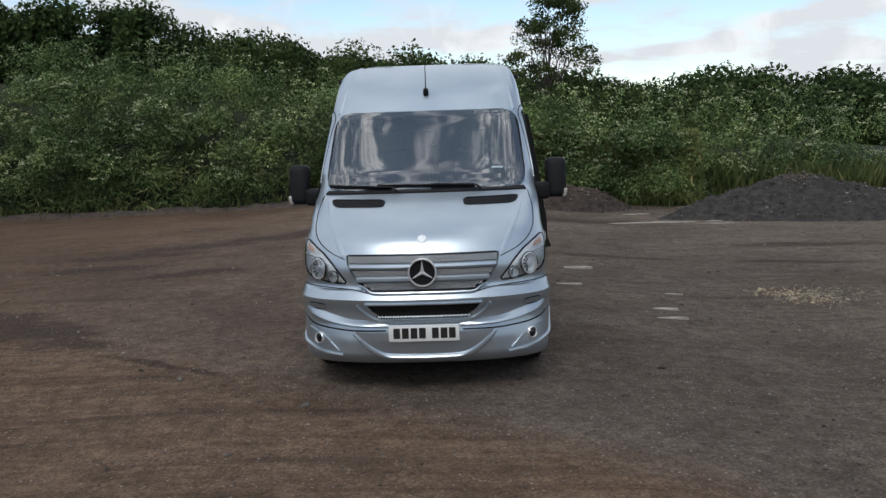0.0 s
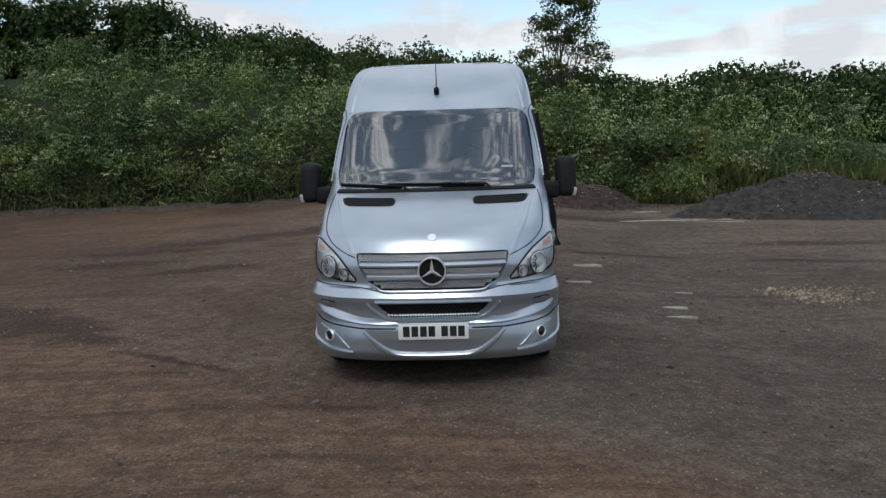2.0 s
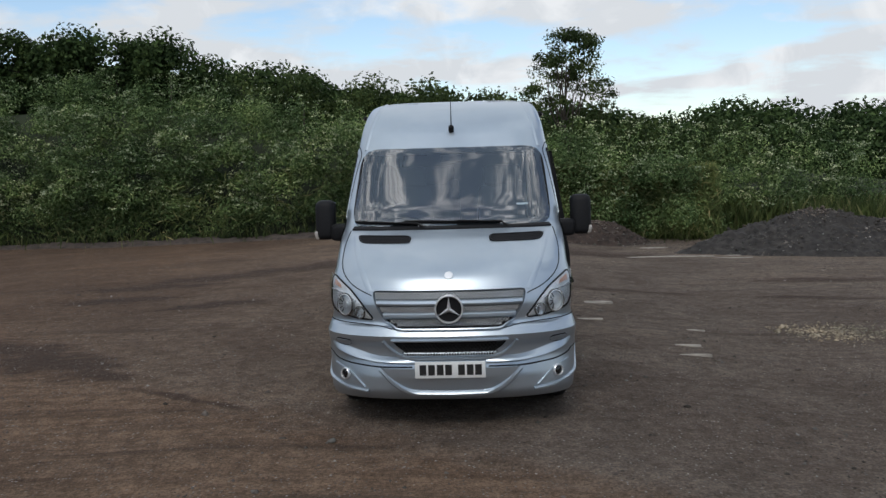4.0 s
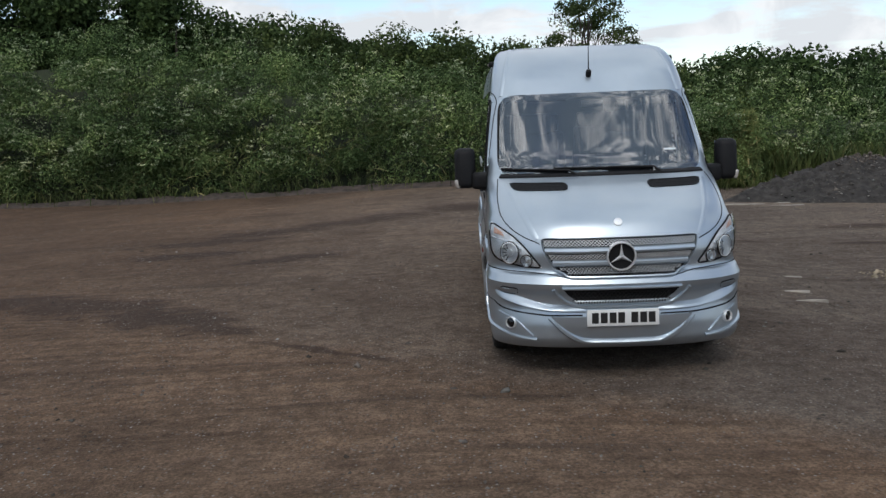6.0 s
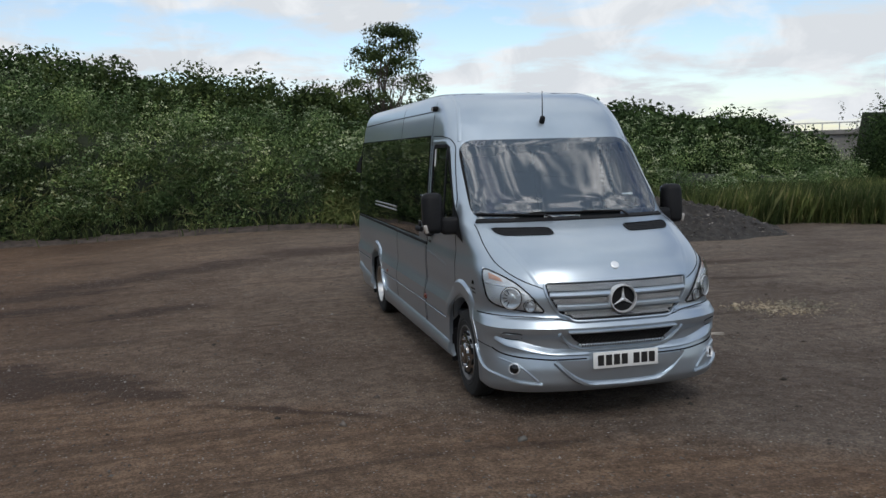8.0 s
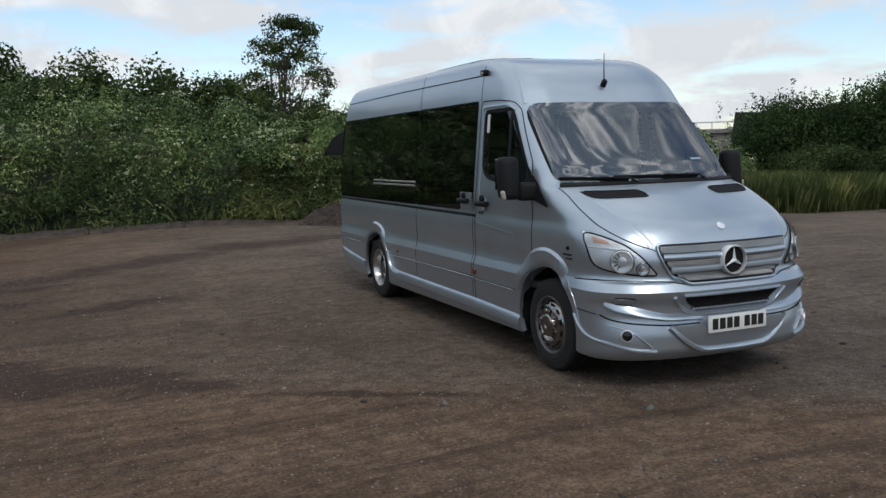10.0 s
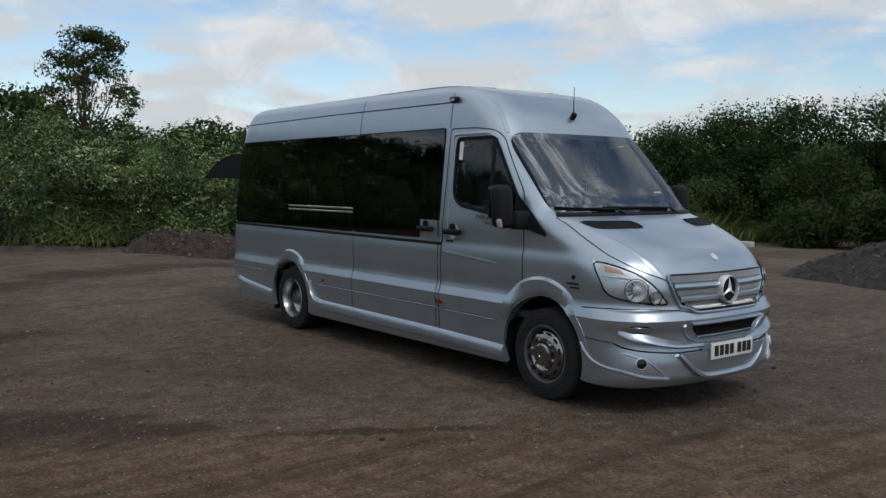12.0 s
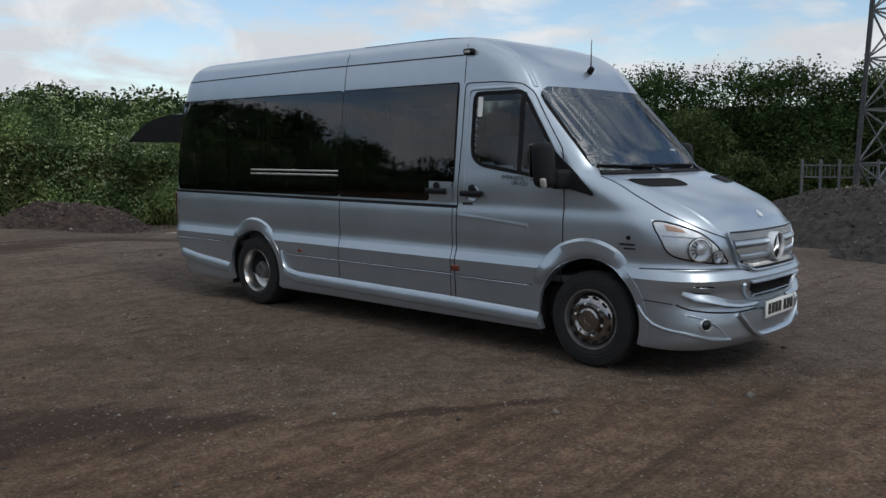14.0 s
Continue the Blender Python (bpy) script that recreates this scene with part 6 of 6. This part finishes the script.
# stones lying on the heaps
for ob in [o for o in scene.objects if o.name.startswith("spoil_heap")]:
    co = np.array([tuple(ob.children[0].data.vertices[i].co) for i in rng.integers(0, len(ob.children[0].data.vertices), 2600)])
    pebbles("stone_scatter", co + (0, 0, 0.01), 0.042, "", "", parent=ob)

SCRAP = simple("pale_board_and_puddle", (0.30, 0.268, 0.23), 0.9, grain=0.4, scale=60, spread=0.3)


def build_scrap(x, y, w, l, turn, label):
    bm = nb()
    n = 22
    pts = [(w * math.cos(a) * (1 + 0.3 * noise.noise((math.cos(a) * 1.7, math.sin(a) * 1.7, x))), l * math.sin(a) * (1 + 0.35 * noise.noise((math.cos(a) * 2.1, math.sin(a) * 2.1, y)))) for a in np.linspace(0, 2 * math.pi, n + 1)[:-1]]
    ca, sa = math.cos(radians(turn)), math.sin(radians(turn))
    rows = [[Vector((x + (u * ca - v * sa) * s, y + (u * sa + v * ca) * s, gz(x, y) + relief(x + (u * ca - v * sa) * s, y + (u * sa + v * ca) * s) + h)) for u, v in pts] for s, h in ((1.02, -0.03), (1.0, 0.004), (0.85, 0.010), (0.02, 0.012))]
    grid(bm, rows, True)
    me = bpy.data.meshes.new("scrap_board")
    bmesh.ops.recalc_face_normals(bm, faces=bm.faces)
    bm.to_mesh(me)
    bm.free()
    me.materials.append(SCRAP)
    tagged(new("scrap_board", me), label, "scrap", "pale scraps on the yard")


# the long thin piece at (4.0, 13.7) stands in for a pale puddle line
for x, y, w, l, turn in ((2.48, 3.04, 0.26, 0.035, -3), (2.55, 3.6, 0.22, 0.06, 4), (2.95, 4.75, 0.16, 0.05, 0), (1.62, 4.9, 0.24, 0.08, 5), (1.85, 6.4, 0.34, 0.16, 0), (4.0, 13.7, 1.55, 0.14, -2), (5.9, 13.3, 0.5, 0.10, -5), (4.6, 16.1, 0.42, 0.16, 4), (6.1, 13.9, 0.3, 0.16, 10)):
    build_scrap(x, y, w * 0.85, l * 0.6, turn, "pale flat piece pressed into the gravel")
X, Y = rng.normal(4.75, 0.42, 900), rng.normal(4.75, 0.26, 900)
pebbles("pale_chippings", on_ground(X, Y, 0.004), 0.026, "spilled patch of pale sandy chippings", "chippings")
bpy.data.objects["pale_chippings"].data.materials[0] = leaf_mat("sandy_chippings", [(0.0, (0.14, 0.118, 0.085)), (1.0, (0.34, 0.30, 0.23))], gloss=0.1, trans=0.0)


# ---------------------------------------------------------------- far side of the yard
GALV = simple("galvanised_steel", (0.12, 0.124, 0.128), 0.6, 0.2, grain=0.2, scale=40, spread=0.25)
RUSTED = simple("dark_painted_steel", (0.05, 0.052, 0.056), 0.6, 0.2, grain=0.2, scale=40, spread=0.3)
CONCRETE = simple("weathered_concrete", (0.21, 0.2, 0.185), 0.9, grain=0.5, scale=12, spread=0.25)
PALECON = simple("pale_concrete", (0.5, 0.49, 0.47), 0.85, grain=0.4, scale=30, spread=0.15)


def beam(bm, a, b, w):
    tube(bm, [a, b], w, 4)


def build_tower(cx, cy, turn):
    b = gz(cx, cy)
    t = thing("lattice_tower", (cx, cy, b), "tall steel lattice tower standing behind the spoil heap", "tower")

    def corner(k, z):
        s = 1.22 - 0.032 * z
        a = radians(turn + 45 + 90 * k)
        return Vector((cx + 1.414 * s * math.cos(a), cy + 1.414 * s * math.sin(a), b + z))
    for k in range(4):
        bm = nb()
        beam(bm, corner(k, -0.2), corner(k, 13), 0.085)
        part("tower_leg", bm, RUSTED if k % 2 else GALV, t)
    zs = [0.0, 1.7, 3.3, 4.8, 6.2, 7.5, 8.7, 9.8, 10.8, 11.7, 12.5]
    for z0, z1 in zip(zs, zs[1:]):
        for k in range(4):
            bm = nb()
            beam(bm, corner(k, z1), corner((k + 1) % 4, z1), 0.035)
            part("tower_strut", bm, GALV, t)
            bm = nb()
            beam(bm, corner(k, z0), corner((k + 1) % 4, z1), 0.032)
            beam(bm, corner((k + 1) % 4, z0), corner(k, z1), 0.032)
            part("tower_brace", bm, GALV, t)


def build_fence(a, b):
    a, b = Vector(a), Vector(b)
    f = thing("yard_fence", a, "weathered steel fence in front of the trees", "fence")
    n = 5
    for i in range(n):
        p = a.lerp(b, i / (n - 1))
        bm = nb()
        box(bm, p + Vector((0, 0, 0.85)), (0.08, 0.08, 1.9), 0.01, 1)
        part("fence_post", bm, GALV, f)
    for z in (1.25, 1.62):
        bm = nb()
        beam(bm, a + Vector((0, 0, z)), b + Vector((0, 0, z)), 0.03)
        part("fence_rail", bm, GALV, f)
    for i in range(1, 16):
        p = a.lerp(b, i / 16)
        bm = nb()
        beam(bm, p + Vector((0, 0, 1.25)), p + Vector((0, 0, 1.62)), 0.014)
        part("fence_bar", bm, GALV, f)


def build_cabinet(x, y):
    b = gz(x, y)
    k = thing("steel_cabinet", (x, y, b), "grey steel cabinet beside the lattice tower", "cabinet")
    bm = nb()
    box(bm, (x, y, b + 0.65), (1.2, 2.0, 1.3), 0.02, 2)
    part("cabinet_body", bm, GALV, k)
    bm = nb()
    box(bm, (x, y, b + 1.33), (1.3, 2.1, 0.06), 0.01, 1)
    part("cabinet_roof", bm, RUSTED, k)
    for i in range(4):
        bm = nb()
        box(bm, (x - 0.605, y - 0.75 + 0.5 * i, b + 0.62), (0.02, 0.42, 1.1), 0.006, 1)
        part("cabinet_panel", bm, CONCRETE, k)


def build_bridge():
    a, b = Vector((20.0, 53.0, 0)), Vector((37.2, 38.6, 0))
    d = (b - a).normalized()
    n = Vector((-d.y, d.x, 0))
    br = thing("road_bridge", a, "far concrete road bridge with a thin parapet rail", "bridge")
    bm = nb()
    rows = []
    for t in np.linspace(0, 1, 20):
        p = a.lerp(b, t)
        rows.append([p + n * u + Vector((0, 0, z)) for u, z in ((-0.3, 1.1), (-0.3, 2.45), (-0.5, 2.5), (-0.5, 2.75), (4.0, 2.75), (4.0, 1.1))])
    vv = grid(bm, rows, True)
    bm.faces.new(vv[0])
    bm.faces.new(vv[-1])
    part("bridge_deck", bm, CONCRETE, br, smooth=False)
    bm = nb()
    rows = [[a.lerp(b, t) + Vector((0, 0, 1.1)), a.lerp(b, t) + n * 0.6 + Vector((0, 0, -1.5))] for t in (0, 1)]
    box(bm, b + Vector((0.6, 1.4, 0.9)), (3.0, 4.5, 4.0), 0.1, 1, None)
    part("abutment", bm, CONCRETE, br)
    for i in range(3):
        p = a.lerp(b, 0.2 + 0.28 * i)
        bm = nb()
        box(bm, p + n * 1.8 + Vector((0, 0, 0.2)), (1.2, 1.2, 3.0), 0.05, 1)
        part("bridge_pier", bm, CONCRETE, br)
    bm = nb()
    beam(bm, a + Vector((0, 0, 3.2)), b + Vector((0, 0, 3.2)), 0.05)
    beam(bm, b + Vector((0, 0, 3.2)), b + d * 1.5 + Vector((0, 0, 2.6)), 0.05)
    part("parapet_rail", bm, PALECON, br)
    for i in range(24):
        p = a.lerp(b, i / 23)
        bm = nb()
        beam(bm, p + Vector((0, 0, 2.7)), p + Vector((0, 0, 3.2)), 0.035)
        part("parapet_post", bm, PALECON, br)


build_tower(22.5, 4.7, -7)
build_fence((21.7, 7.7, gz(21.7, 7.7)), (22.2, 5.6, gz(22.2, 5.6)))
build_cabinet(24.4, 5.0)
build_bridge()
bm = nb()
box(bm, (21.0, 16.6, gz(21, 16) + 0.09), (0.26, 6.4, 0.2), 0.03, 2, Euler((0, 0, radians(2))).to_matrix())
me = bpy.data.meshes.new("concrete_beam")
bm.to_mesh(me)
bm.free()
me.materials.append(PALECON)
tagged(new("concrete_beam", me), "long pale concrete beam lying along the verge", "beam")
